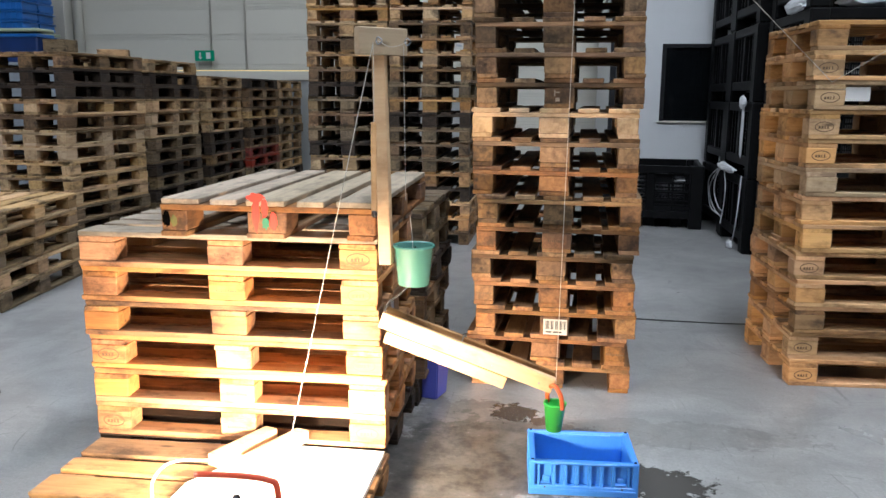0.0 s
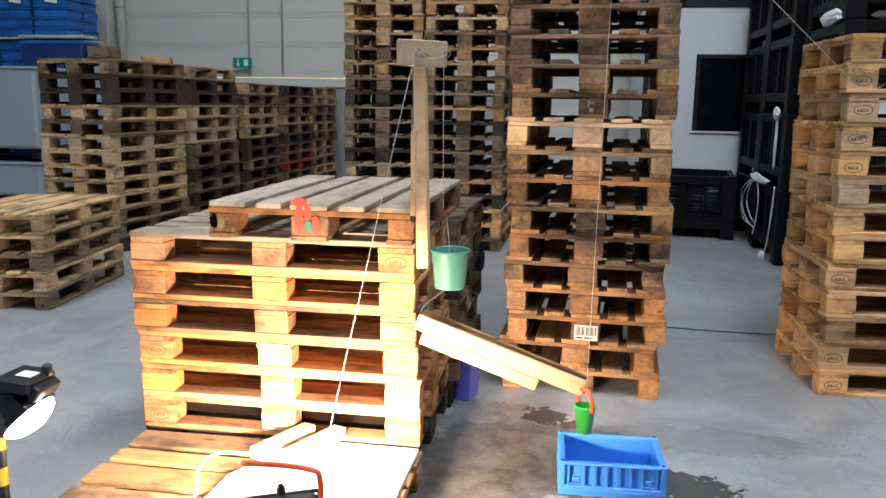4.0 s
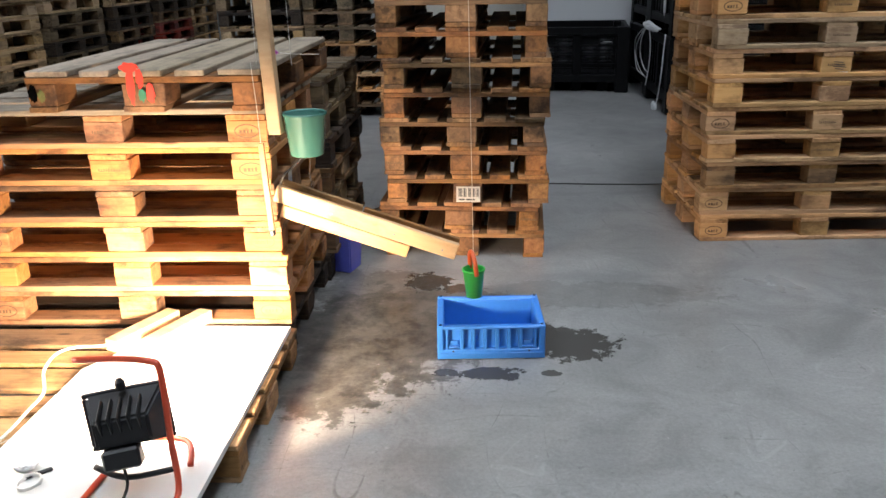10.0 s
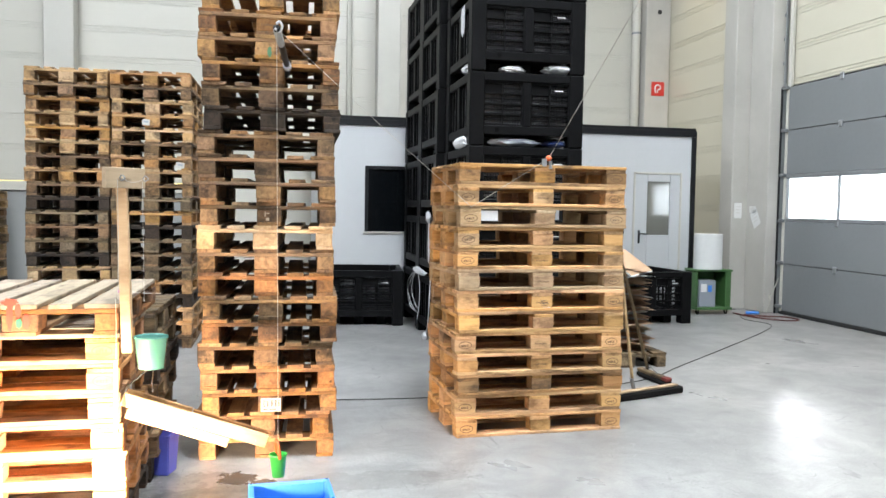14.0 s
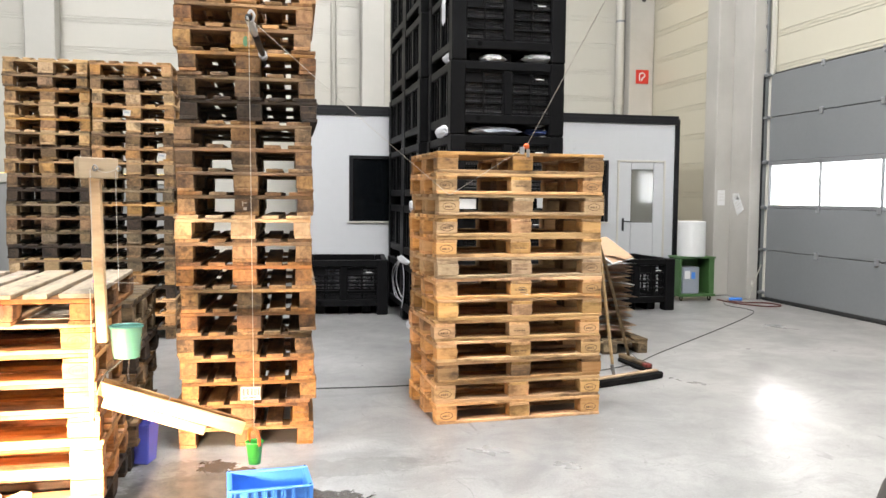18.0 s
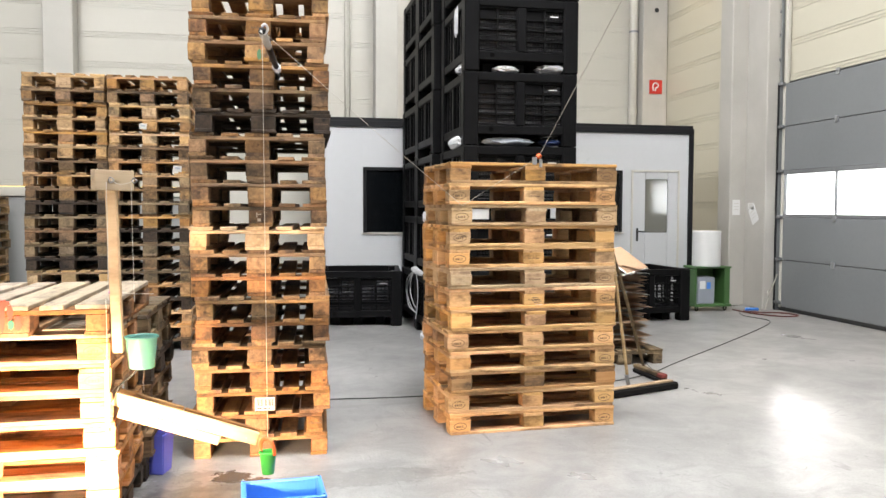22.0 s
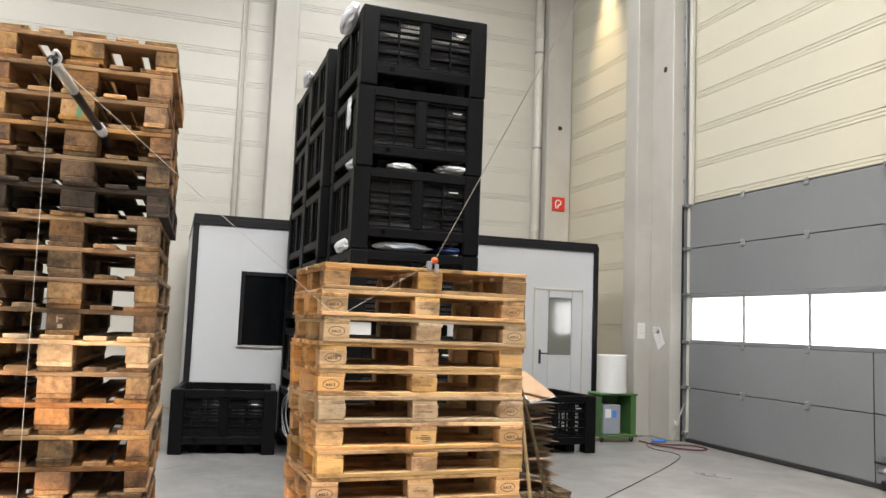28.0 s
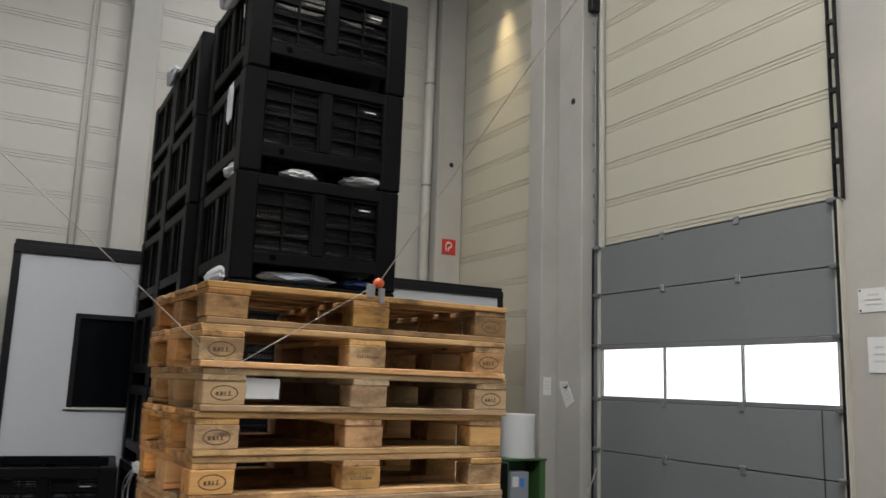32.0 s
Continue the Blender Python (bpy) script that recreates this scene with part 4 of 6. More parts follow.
paint = thing("paint_mark", "red and green spray paint on a pallet block", "paint mark", at=pose(-1.0, 2.834, 7 * P_A))


def splash(cx, cz, rx, rz, seed, y):
    """A ragged sprayed blot on an upright face."""
    bm = bmesh.new()
    ring = []
    for k in range(40):
        a = 2 * math.pi * k / 40
        f = 1 + 0.35 * noise.noise(Vector((2 * math.cos(a) + seed, 2 * math.sin(a), seed))) + 0.2 * noise.noise(Vector((7 * math.cos(a), 7 * math.sin(a) + seed, 1)))
        ring.append(bm.verts.new((cx + rx * f * math.cos(a), y, cz + rz * f * math.sin(a))))
    bm.faces.new(ring)
    return bm


for x, z, rx, rz, seed in ((-0.032, 0.088, 0.014, 0.062, 3), (-0.03, 0.149, 0.034, 0.016, 5), (0.004, 0.112, 0.013, 0.034, 9), (0.034, 0.066, 0.014, 0.034, 6)):
    part("red_mark", splash(x, z, rx, rz, seed, -0.0006 * seed), RED_PAINT, paint)
part("green_mark", splash(0.006, 0.058, 0.012, 0.022, 8, -0.008), GREEN_PAINT, paint)
smear = thing("smeared_paint", "black and olive smears on a pallet block", "paint mark", at=pose(-1.35, 2.834, 7 * P_A))
part("black_smear", splash(-0.024, 0.066, 0.015, 0.030, 12, -0.002), FLAT_BLACK, smear)
part("olive_smear", splash(0.006, 0.058, 0.012, 0.022, 14, -0.003), OLIVE, smear)

board = bmesh.new()
outline = [(-0.572, 1.45), (-0.572, 2.868), (-1.0, 2.868), (-1.20, 2.52), (-1.22, 1.45)]
low, high = [board.verts.new((x, y, 0.131)) for x, y in outline], [board.verts.new((x, y, 0.149)) for x, y in outline]
board.faces.new(low[::-1]), board.faces.new(high)
for k in range(len(outline)):
    j = (k + 1) % len(outline)
    board.faces.new((low[k], low[j], high[j], high[k]))
solo("white_board", board, WHITE_BOARD, "white coated chipboard sheet lying on the pallet platform", "board")
for x, yaw in ((-1.09, -24), (-0.965, -24)):
    solo("wood_offcut", block(0.06, 0.30, 0.045, bevel=0.003), TIMBER, "short planed timber offcut lying on the white board", "timber", "timber offcuts", at=pose(x, 2.78, 0.1735, 0, 0, yaw))


def film(at, sx, sy, sz, seed, label="crumpled white plastic film hanging out of a crate", skin=FOIL, crumple=0.27):
    bm = bmesh.new()
    bmesh.ops.create_icosphere(bm, subdivisions=3, radius=0.5)
    for v in bm.verts:
        n = noise.noise(v.co * 4.5 + Vector((seed * 3.1, 0, 0))) + 0.6 * noise.noise(v.co * 11 + Vector((0, seed, 0)))
        v.co *= 1 + crumple * n
        v.co = Vector((v.co.x * sx, v.co.y * sy, v.co.z * sz))
    solo("plastic_film", bm, skin, label, "plastic film", at=at)


def floodlight(at):
    """A small halogen floodlight head that shines along local +y."""
    f = thing("floodlight", "black finned halogen floodlight on an orange tube stand", "floodlight", at=at)
    bm = bmesh.new()
    back, front = [], []
    for sx, sz in ((-1, -1), (1, -1), (1, 1), (-1, 1)):
        back.append(bm.verts.new((sx * 0.062, -0.05, sz * 0.032 - 0.01)))
        front.append(bm.verts.new((sx * 0.09, 0.035, sz * 0.066)))
    bm.faces.new(back)
    for k in range(4):
        bm.faces.new((back[k], back[(k + 1) % 4], front[(k + 1) % 4], front[k]))
    bmesh.ops.bevel(bm, geom=list(bm.edges), offset=0.006, segments=2, affect="EDGES")
    body = part("lamp_body", bm, BLACK, f)
    for x in (-0.044, -0.022, 0.0, 0.022, 0.044):
        part("cooling_fin", block(0.005, 0.075, 0.075, (x, -0.02, 0.012), turned(24, 0, 0), 0.002), BLACK, body)
    part("bezel", block(0.195, 0.012, 0.012, (0, 0.04, 0.066), bevel=0.003), BLACK, body)
    part("bezel", block(0.195, 0.012, 0.012, (0, 0.04, -0.066), bevel=0.003), BLACK, body)
    for x in (-0.092, 0.092):
        part("bezel", block(0.012, 0.012, 0.12, (x, 0.04, 0), bevel=0.003), BLACK, body)
    part("lamp_glass", block(0.172, 0.004, 0.12, (0, 0.041, 0), bevel=0), LAMP_GLOW, f, "glowing lamp glass")
    part("clamp_screw", lathe([(0.012, 0), (0.012, 0.02), (0.006, 0.03), (0.0, 0.03)], 10), BLACK, f, at=pose(0, 0.02, 0.07))
    part("terminal_box", block(0.085, 0.045, 0.05, (-0.012, -0.04, -0.072), bevel=0.006), BLACK, f)
    return f


lamp = floodlight(pose(-0.757, 1.91, 0.332, -12, -6, 14) @ Matrix.Scale(1.08, 4))
stand = thing("lamp_stand", "orange tubular floor stand of a floodlight", "lamp stand", at=pose(-0.725, 1.915, 0.149))
part("tube_frame", tube([(-0.17, 0.05, 0.325), (-0.05, 0.03, 0.34), (0.045, 0.01, 0.345), (0.075, 0.0, 0.32), (0.085, -0.02, 0.15), (0.10, -0.05, 0.008), (0.10, -0.14, 0.008)], 0.0085, 10, smooth=5), ORANGE_TUBE, stand, smooth=True)
part("base_loop", tube([(-0.13, -0.12, 0.01), (-0.12, 0.02, 0.012), (-0.07, 0.09, 0.06), (0.07, 0.10, 0.06), (0.10, 0.04, 0.02)], 0.0085, 10, smooth=5), ORANGE_TUBE, stand, smooth=True)
part("cross_tube", tube([(-0.12, -0.03, 0.06), (-0.03, -0.05, 0.045), (0.09, -0.03, 0.06)], 0.008, 10, smooth=4), BLACK, stand, smooth=True)
part("power_cord", tube([(-0.03, -0.06, 0.09), (-0.02, -0.08, 0.03), (-0.03, -0.2, 0.006), (-0.1, -0.4, 0.006)], 0.004, 8, smooth=5), RUBBER, stand, smooth=True)
flood = area("floodlight_light", (-0.752, 1.97, 0.355), (-0.90, 2.9, 0.16), 0.16, 0.11, 138, (1.0, 0.71, 0.46))
flood.data.spread = radians(116)

pole = thing("pole_lamp", "black floodlight on a yellow and black striped pole", "floodlight", at=pose(-1.71, 2.02, 0))
for k in range(8):
    part("pole_band", lathe([(0.021, 0.0), (0.021, 0.058)], 14), YELLOW if k % 2 else BLACK, pole, at=pose(0, 0, 0.012 + 0.058 * k), smooth=True)
part("foot_plate", lathe([(0.11, 0), (0.11, 0.008), (0.03, 0.014), (0.0, 0.014)], 20), BLACK, pole)
part("neck", tube([(0, 0, 0.476), (0.012, 0, 0.53), (0.04, 0, 0.58)], 0.013, 10), BLACK, pole)
head = part("lamp_body", lathe([(0.0, -0.12), (0.055, -0.118), (0.066, -0.09), (0.078, -0.02), (0.092, -0.012), (0.094, 0.006), (0.086, 0.008), (0.0, 0.004)], 8), BLACK, pole, at=pose(0.109, 0, 0.536, 0, 134, 0))
part("lamp_glass", lathe([(0.084, 0.0), (0.078, 0.014), (0.055, 0.03), (0.028, 0.038), (0.0, 0.04)], 24), LAMP_GLOW, head, "glowing round lens", at=pose(0, 0, 0.007), smooth=True)
cap = part("terminal_box", block(0.115, 0.13, 0.05, bevel=0.01), BLACK, pole, at=pose(0.112, 0, 0.645, 0, 3, 0))
part("type_label", block(0.05, 0.045, 0.002, (0.015, -0.01, 0.026), bevel=0), PAPER, cap, "pale type label")
part("side_knob", lathe([(0.014, 0.0), (0.014, 0.03), (0.008, 0.034), (0.0, 0.034)], 10), BLACK, cap, at=pose(0.05, 0.03, 0.015))
part("cap_arm", block(0.03, 0.10, 0.05, (0.06, 0, -0.02), turned(0, 30, 0), 0.005), BLACK, cap)
area("pole_lamp_light", (-1.555, 2.005, 0.495), (-0.9, 2.1, 0.0), 0.11, 0.11, 9, (1.0, 0.80, 0.55))
solo("white_hose", tube([(-1.30, 1.80, 0.137), (-1.245, 2.08, 0.140), (-1.238, 2.25, 0.150), (-1.228, 2.33, 0.168), (-1.258, 2.40, 0.205), (-1.255, 2.48, 0.225), (-1.225, 2.55, 0.215), (-1.18, 2.61, 0.19), (-1.13, 2.69, 0.163), (-1.07, 2.73, 0.156)], 0.0046, 10, smooth=5), WHITE_BOARD,
     "white cable looped over the white board", "cable", smooth=True)

film(pose(-1.08, 1.955, 0.165), 0.07, 0.05, 0.032, 21, "crumpled silver wrapper on the white board")
solo("wire_coil", tube([(-1.03 + 0.028 * math.cos(0.8 * k), 1.885 + 0.034 * math.sin(0.8 * k), 0.153 + 0.0006 * k) for k in range(20)], 0.0025, 6, smooth=2), WHITE_BOARD, "small coil of white wire on the white board", "wire coil")
solo("black_lever", block(0.07, 0.012, 0.01, bevel=0.003), BLACK, "small black plastic lever on the white board", "lever", at=pose(-1.03, 1.93, 0.155, 0, 0, 40))

# ---------------------------------------------------------------- water run: post, bucket, chute
post = thing("signal_post", "planed timber post with a short crosspiece screwed to the stack", "post")
part("upright", block(0.044, 0.05, 0.735, (0, 0, 0), bevel=0.003), TIMBER, post, at=pose(-0.566, 2.845, 1.245, 0, -1.6, 0))
beam = block(0.184, 0.038, 0.09, bevel=0.003)
arm = part("crosspiece", beam, GREYED, post, "weathered crosspiece with screw eyes", at=pose(-0.564, 2.82, 1.648, 0, 0, 40))
EYE_L, EYE_R = Vector((-0.582, 2.775, 1.64)), Vector((-0.492, 2.85, 1.635))
part("eye_twine", tube([(-0.03, -0.038, 0.0), (0.01, -0.036, -0.018), (0.045, -0.036, -0.014), (0.08, -0.038, 0.0)], 0.0010, 6, smooth=4), STRING, arm, "slack white twine")
for e in (-0.03, 0.08):
    part("screw_eye", tube([(e, -0.02, 0.0), (e, -0.035, 0.012), (e + 0.01, -0.045, 0.0), (e, -0.035, -0.012), (e, -0.022, 0.0)], 0.0025, 6, smooth=3), GALV, arm)

TB = Vector((-0.460, 2.87, 0.80))
bucket = thing("teal_bucket", "small teal plastic bucket hung on the post", "bucket", at=pose(*TB))
part("shell", lathe([(0.0, 0.004), (0.05, 0.004), (0.055, 0.0), (0.0575, 0.004), (0.071, 0.135), (0.0755, 0.138), (0.0755, 0.146), (0.071, 0.147), (0.0675, 0.14), (0.054, 0.008), (0.0, 0.008)], 32), TEAL, bucket, smooth=True)
part("hanger", tube([(-0.07, 0.0, 0.14), (-0.09, -0.01, 0.155), (-0.10, -0.02, 0.12)], 0.003, 6, smooth=4), GALV, bucket)
part("water_fill", lathe([(0.0, 0.0), (0.052, 0.0), (0.062, 0.095), (0.0, 0.095)], 24), WATER, bucket, at=pose(0, 0, 0.01), smooth=True)

stream = solo("water_stream", tube([(0, 0, 0.0), (0.003, 0, -0.04), (-0.002, 0, -0.08), (0.002, 0, -0.125)], 0.0035, 8, smooth=3), WATER, "thin stream of water running out of the teal bucket", "water", smooth=True)

chute = thing("water_chute", "sloping chute nailed from two planed boards", "chute")
run, slope = 0.672, 19.5
lie = lambda along, y, up: pose(-0.582, 2.871, 0.668, 0, slope, 1.0) @ pose(along, y, up)
part("front_board", block(run, 0.022, 0.060, bevel=0.003), TIMBER, chute, at=lie(run / 2, 0, -0.004))
part("trough_floor", block(run - 0.01, 0.040, 0.016, bevel=0.002), TIMBER, chute, at=lie(run / 2, 0.0325, -0.016))
part("back_board", block(0.30, 0.020, 0.050, bevel=0.003), WOODS["tan"], chute, "weathered rear side board", at=lie(0.155, 0.0635, 0.006))
part("back_board", block(0.365, 0.020, 0.046, bevel=0.003), WOODS["tan"], chute, "weathered rear side board", at=lie(0.492, 0.0645, 0.004))
part("lower_board", block(0.47, 0.020, 0.046, bevel=0.003), TIMBER, chute, at=lie(0.272, -0.003, -0.0585))
for along in (0.06, 0.21, 0.44, 0.62):
    part("nail_head", lathe([(0.004, 0), (0.0035, 0.001), (0.0, 0.0015)], 8), GALV, chute, at=lie(along, -0.0112, -0.012) @ pose(0, 0, 0, 90, 0, 0))

# ---------------------------------------------------------------- rope over the tower
TIP = Vector((0.085, 2.86, 2.34))
bar = thing("pulley_beam", "grey steel tube pushed out of the pallet tower", "beam")
root = Vector((0.15, 4.02, 2.36))
part("arm_tube", tube([root + Vector((0.0, 0.3, 0)), root, root.lerp(TIP, 0.5), TIP], 0.017, 14), BLACK, bar, smooth=True)
part("sleeve", tube([root.lerp(TIP, 0.66), root.lerp(TIP, 0.8), root.lerp(TIP, 0.99)], 0.0185, 14), CORD, bar, "pale taped sleeve", smooth=True)
part("film_wrap", tube([root.lerp(TIP, 0.0), root.lerp(TIP, 0.05), root.lerp(TIP, 0.1)], 0.024, 12), FOIL, bar)
part("end_loop", tube([TIP + Vector((0, 0, 0.02)), TIP + Vector((0.012, -0.012, 0.028)), TIP + Vector((0.025, 0, 0.01)), TIP + Vector((0.012, 0.01, -0.012)), TIP + Vector((-0.01, 0, 0))], 0.006, 8, smooth=4), FOIL, bar)
HOOK, BALL, FAR = Vector((1.35, 4.268, 1.548)), Vector((1.89, 4.30, 1.885)), Vector((1.89, -7.95, 8.50))
solo("stack_rope", tube([TIP, TIP.lerp(HOOK, 0.5) + Vector((0, 0, -0.01)), HOOK], 0.0014, 6), STRING, "thin pale twine stretched from the rope arm to the stack", "rope")
solo("ball_rope", tube([HOOK, HOOK.lerp(BALL, 0.5), BALL], 0.0014, 6), STRING, "thin pale twine stretched across the stack front", "rope")
solo("gate_rope", tube([BALL, BALL.lerp(FAR, 0.5) + Vector((0, 0, -0.02)), FAR], 0.0021, 6), STRING, "long pale twine stretched up across the hall", "rope")
catch = thing("rope_catch", "orange ball in a small metal clip on the top pallet", "rope catch", at=pose(*BALL))
part("ball", lathe([(0.0, -0.02), (0.012, -0.016), (0.02, -0.005), (0.021, 0.004), (0.014, 0.016), (0.0, 0.021)], 16), ORANGE_PLASTIC, catch, "orange plastic ball", smooth=True)
part("clip", block(0.03, 0.02, 0.05, (-0.03, 0.0, -0.03), bevel=0.003), ALU, catch)
part("clip_arm", block(0.02, 0.02, 0.055, (0.012, -0.004, -0.045), bevel=0.003), ALU, catch)

# the small bucket hangs from the arm's tip: its space begins at the tip
pail = thing("hanging_pail", "small green toy pail with an orange handle on a string", "pail", at=pose(*TIP))
drop = TIP.z - 0.278
part("string", tube([(0, 0, 0), (0.0, 0, -drop / 2), (0, 0, -drop + 0.165)], 0.0011, 6), STRING, pail)
shell = part("shell", lathe([(0.0, 0.002), (0.026, 0.002), (0.028, 0.0), (0.0385, 0.098), (0.042, 0.099), (0.042, 0.106), (0.038, 0.107), (0.0355, 0.10), (0.025, 0.006), (0.0, 0.006)], 28), GREEN_PLASTIC, pail, at=pose(0, 0, -drop), smooth=True)
part("handle", tube([(-0.042, 0, 0.092), (-0.04, -0.004, 0.135), (-0.022, -0.006, 0.16), (0.0, -0.006, 0.168), (0.022, -0.006, 0.16), (0.04, -0.004, 0.135), (0.042, 0, 0.092)], 0.0082, 10, smooth=4), ORANGE_PLASTIC, shell, "orange handle", smooth=True)

# ---------------------------------------------------------------- strings that let go
hang = (EYE_L - Vector((0, 0, 0.26)))
stick = thing("drop_stick", "slim wooden stick with a black tip hung on twine", "stick", at=pose(*hang))
part("rod", block(0.019, 0.014, 0.31, (0.0, 0, -0.155), bevel=0.002), TIMBER, stick)
part("tip_weight", block(0.02, 0.02, 0.026, (0.0, 0, -0.312), bevel=0.005), BLACK, stick, "black tip")
part("twine", tube([(0, 0, 0), (0.002, 0, 0.12), (0, 0, 0.265)], 0.0014, 6), STRING, stick)
KNOT = Vector((-0.905, 2.76, 0.21))
way = (KNOT - EYE_L)
upper = solo("release_twine", tube([(0, 0, 0), (0.002, 0.001, -0.26), (0, 0, -0.52)], 0.0015, 6), STRING, "pale twine running through the screw eye", "twine")
lower = solo("loose_twine", tube([(0, 0, 0), (0.0, 0, -0.45), (0, 0, -(way.length - 0.52))], 0.0015, 6), STRING, "pale twine tied down to the white board", "twine")
line = solo("plug_twine", tube([(0, 0, 0), (0.003, 0, -0.3), (0.006, 0, -0.53)], 0.0012, 6), STRING, "thin twine hanging from the crosspiece", "twine", at=pose(*EYE_R))
plug = thing("bucket_plug", "purple plastic plug on a short white twine", "plug", at=pose(TB.x, TB.y, 0.9))
part("plug_body", lathe([(0.0, 0.0), (0.006, 0.0), (0.009, 0.05), (0.004, 0.06), (0.0, 0.06)], 12), PINK, plug, smooth=True)
part("twine", tube([(0, 0, 0.06), (0.003, 0, 0.12), (0.0, 0, 0.2)], 0.0012, 6), STRING, plug)

# ---------------------------------------------------------------- blue crate, bins, wet floor
def folding_crate(at):
    """Long walls of open pockets between ribs, a stepped rim and sockets in the four corners."""
    c = thing("blue_crate", "blue plastic folding crate on the wet floor", "crate", at=at)
    L, W, H = 0.405, 0.30, 0.135
    part("base", block(L - 0.01, W - 0.01, 0.01, (0, 0, 0.013), bevel=0.003), BLUE_PLASTIC, c)
    for sy in (-1, 1):
        wall = part("long_wall", block(L - 0.02, 0.004, H - 0.02, (0, sy * (W / 2 - 0.024), 0.072), bevel=0.001), BLUE_PLASTIC, c)
        part("lower_rim", block(L, 0.022, 0.040, (0, sy * (W / 2 - 0.011), 0.022), bevel=0.003), BLUE_PLASTIC, wall)
        part("lower_step", block(L - 0.02, 0.006, 0.006, (0, sy * (W / 2 + 0.002), 0.026), bevel=0.001), BLUE_PLASTIC, wall)
        part("upper_rim", block(L, 0.024, 0.012, (0, sy * (W / 2 - 0.012), H - 0.006), bevel=0.003), BLUE_PLASTIC, wall)
        part("rim_step", block(L * 0.62, 0.010, 0.008, (0, sy * (W / 2 - 0.029), H - 0.008), bevel=0.002), BLUE_PLASTIC, wall)
        for x in (-0.188, -0.166, -0.110, -0.067, -0.023, 0.023, 0.067, 0.110, 0.166, 0.188):
            part("rib", block(0.008 if abs(x) > 0.15 else 0.013, 0.019, H - 0.05, (x, sy * (W / 2 - 0.0125), 0.082), bevel=0.001), BLUE_PLASTIC, wall)
        for x in (-0.138, 0.138):
            latch = part("latch", block(0.032, 0.008, 0.022, (x, sy * (W / 2 - 0.018), 0.062), bevel=0.003), BLUE_PLASTIC, wall)
            part("latch_lip", block(0.044, 0.018, 0.006, (x, sy * (W / 2 - 0.010), 0.050), bevel=0.002), BLUE_PLASTIC, latch)
    for sx in (-1, 1):
        wall = part("short_wall", block(0.004, W - 0.05, H - 0.02, (sx * (L / 2 - 0.024), 0, 0.072), bevel=0.001), BLUE_PLASTIC, c)
        part("lower_rim", block(0.020, W - 0.048, 0.040, (sx * (L / 2 - 0.010), 0, 0.022), bevel=0.003), BLUE_PLASTIC, wall)
        part("upper_rim", block(0.024, W - 0.052, 0.012, (sx * (L / 2 - 0.012), 0, H - 0.006), bevel=0.003), BLUE_PLASTIC, wall)
        for y in (-0.1, -0.05, 0.05, 0.1):
            part("rib", block(0.017, 0.006, H - 0.05, (sx * (L / 2 - 0.0125), y, 0.082), bevel=0.001), BLUE_PLASTIC, wall)
        for sy in (-1, 1):
            corner = part("corner_post", block(0.024, 0.024, H, (sx * (L / 2 - 0.0122), sy * (W / 2 - 0.0122), H / 2 + 0.003), bevel=0.004), BLUE_PLASTIC, c)
            # dark patches painted on in place of shaded sockets and holes
            part("socket", block(0.010, 0.010, 0.002, (sx * (L / 2 - 0.013), sy * (W / 2 - 0.013), H + 0.0035), bevel=0), FLAT_BLACK, corner, "flat black patch in place of a corner socket")
            part("drain_hole", lathe([(0.004, 0), (0.0035, 0.0008), (0.0, 0.001)], 8), INK, corner, "flat dark disc in place of a small hole", at=pose(sx * (L / 2 - 0.06), sy * (W / 2 + 0.0002), 0.035, 90 * -sy, 0, 0))


folding_crate(pose(0.166, 3.055, 0, 0, 0, 3.0))
bin_ = thing("blue_bin", "small violet-blue plastic waste bin beside the stack", "bin", at=pose(-0.535, 3.862, 0, 0, 0, -16))
bm = bmesh.new()
ring = []
for s, z in ((0.060, 0.0), (0.075, 0.22), (0.084, 0.222), (0.084, 0.24), (0.074, 0.24), (0.056, 0.01)):
    vs = [bm.verts.new((sx * s * 0.82, sy * s, z)) for sx, sy in ((-1, -1), (1, -1), (1, 1), (-1, 1))]
    if ring:
        for k in range(4):
            bm.faces.new((ring[-1][k], ring[-1][(k + 1) % 4], vs[(k + 1) % 4], vs[k]))
    ring.append(vs)
bm.faces.new(ring[0][::-1]), bm.faces.new(ring[-1])
bmesh.ops.bevel(bm, geom=list(bm.edges), offset=0.006, segments=2, affect="EDGES")
part("shell", bm, BIN_BLUE, bin_)


# ---------------------------------------------------------------- black box pallets
CW, CD, CH = 1.155, 1.155, 0.715


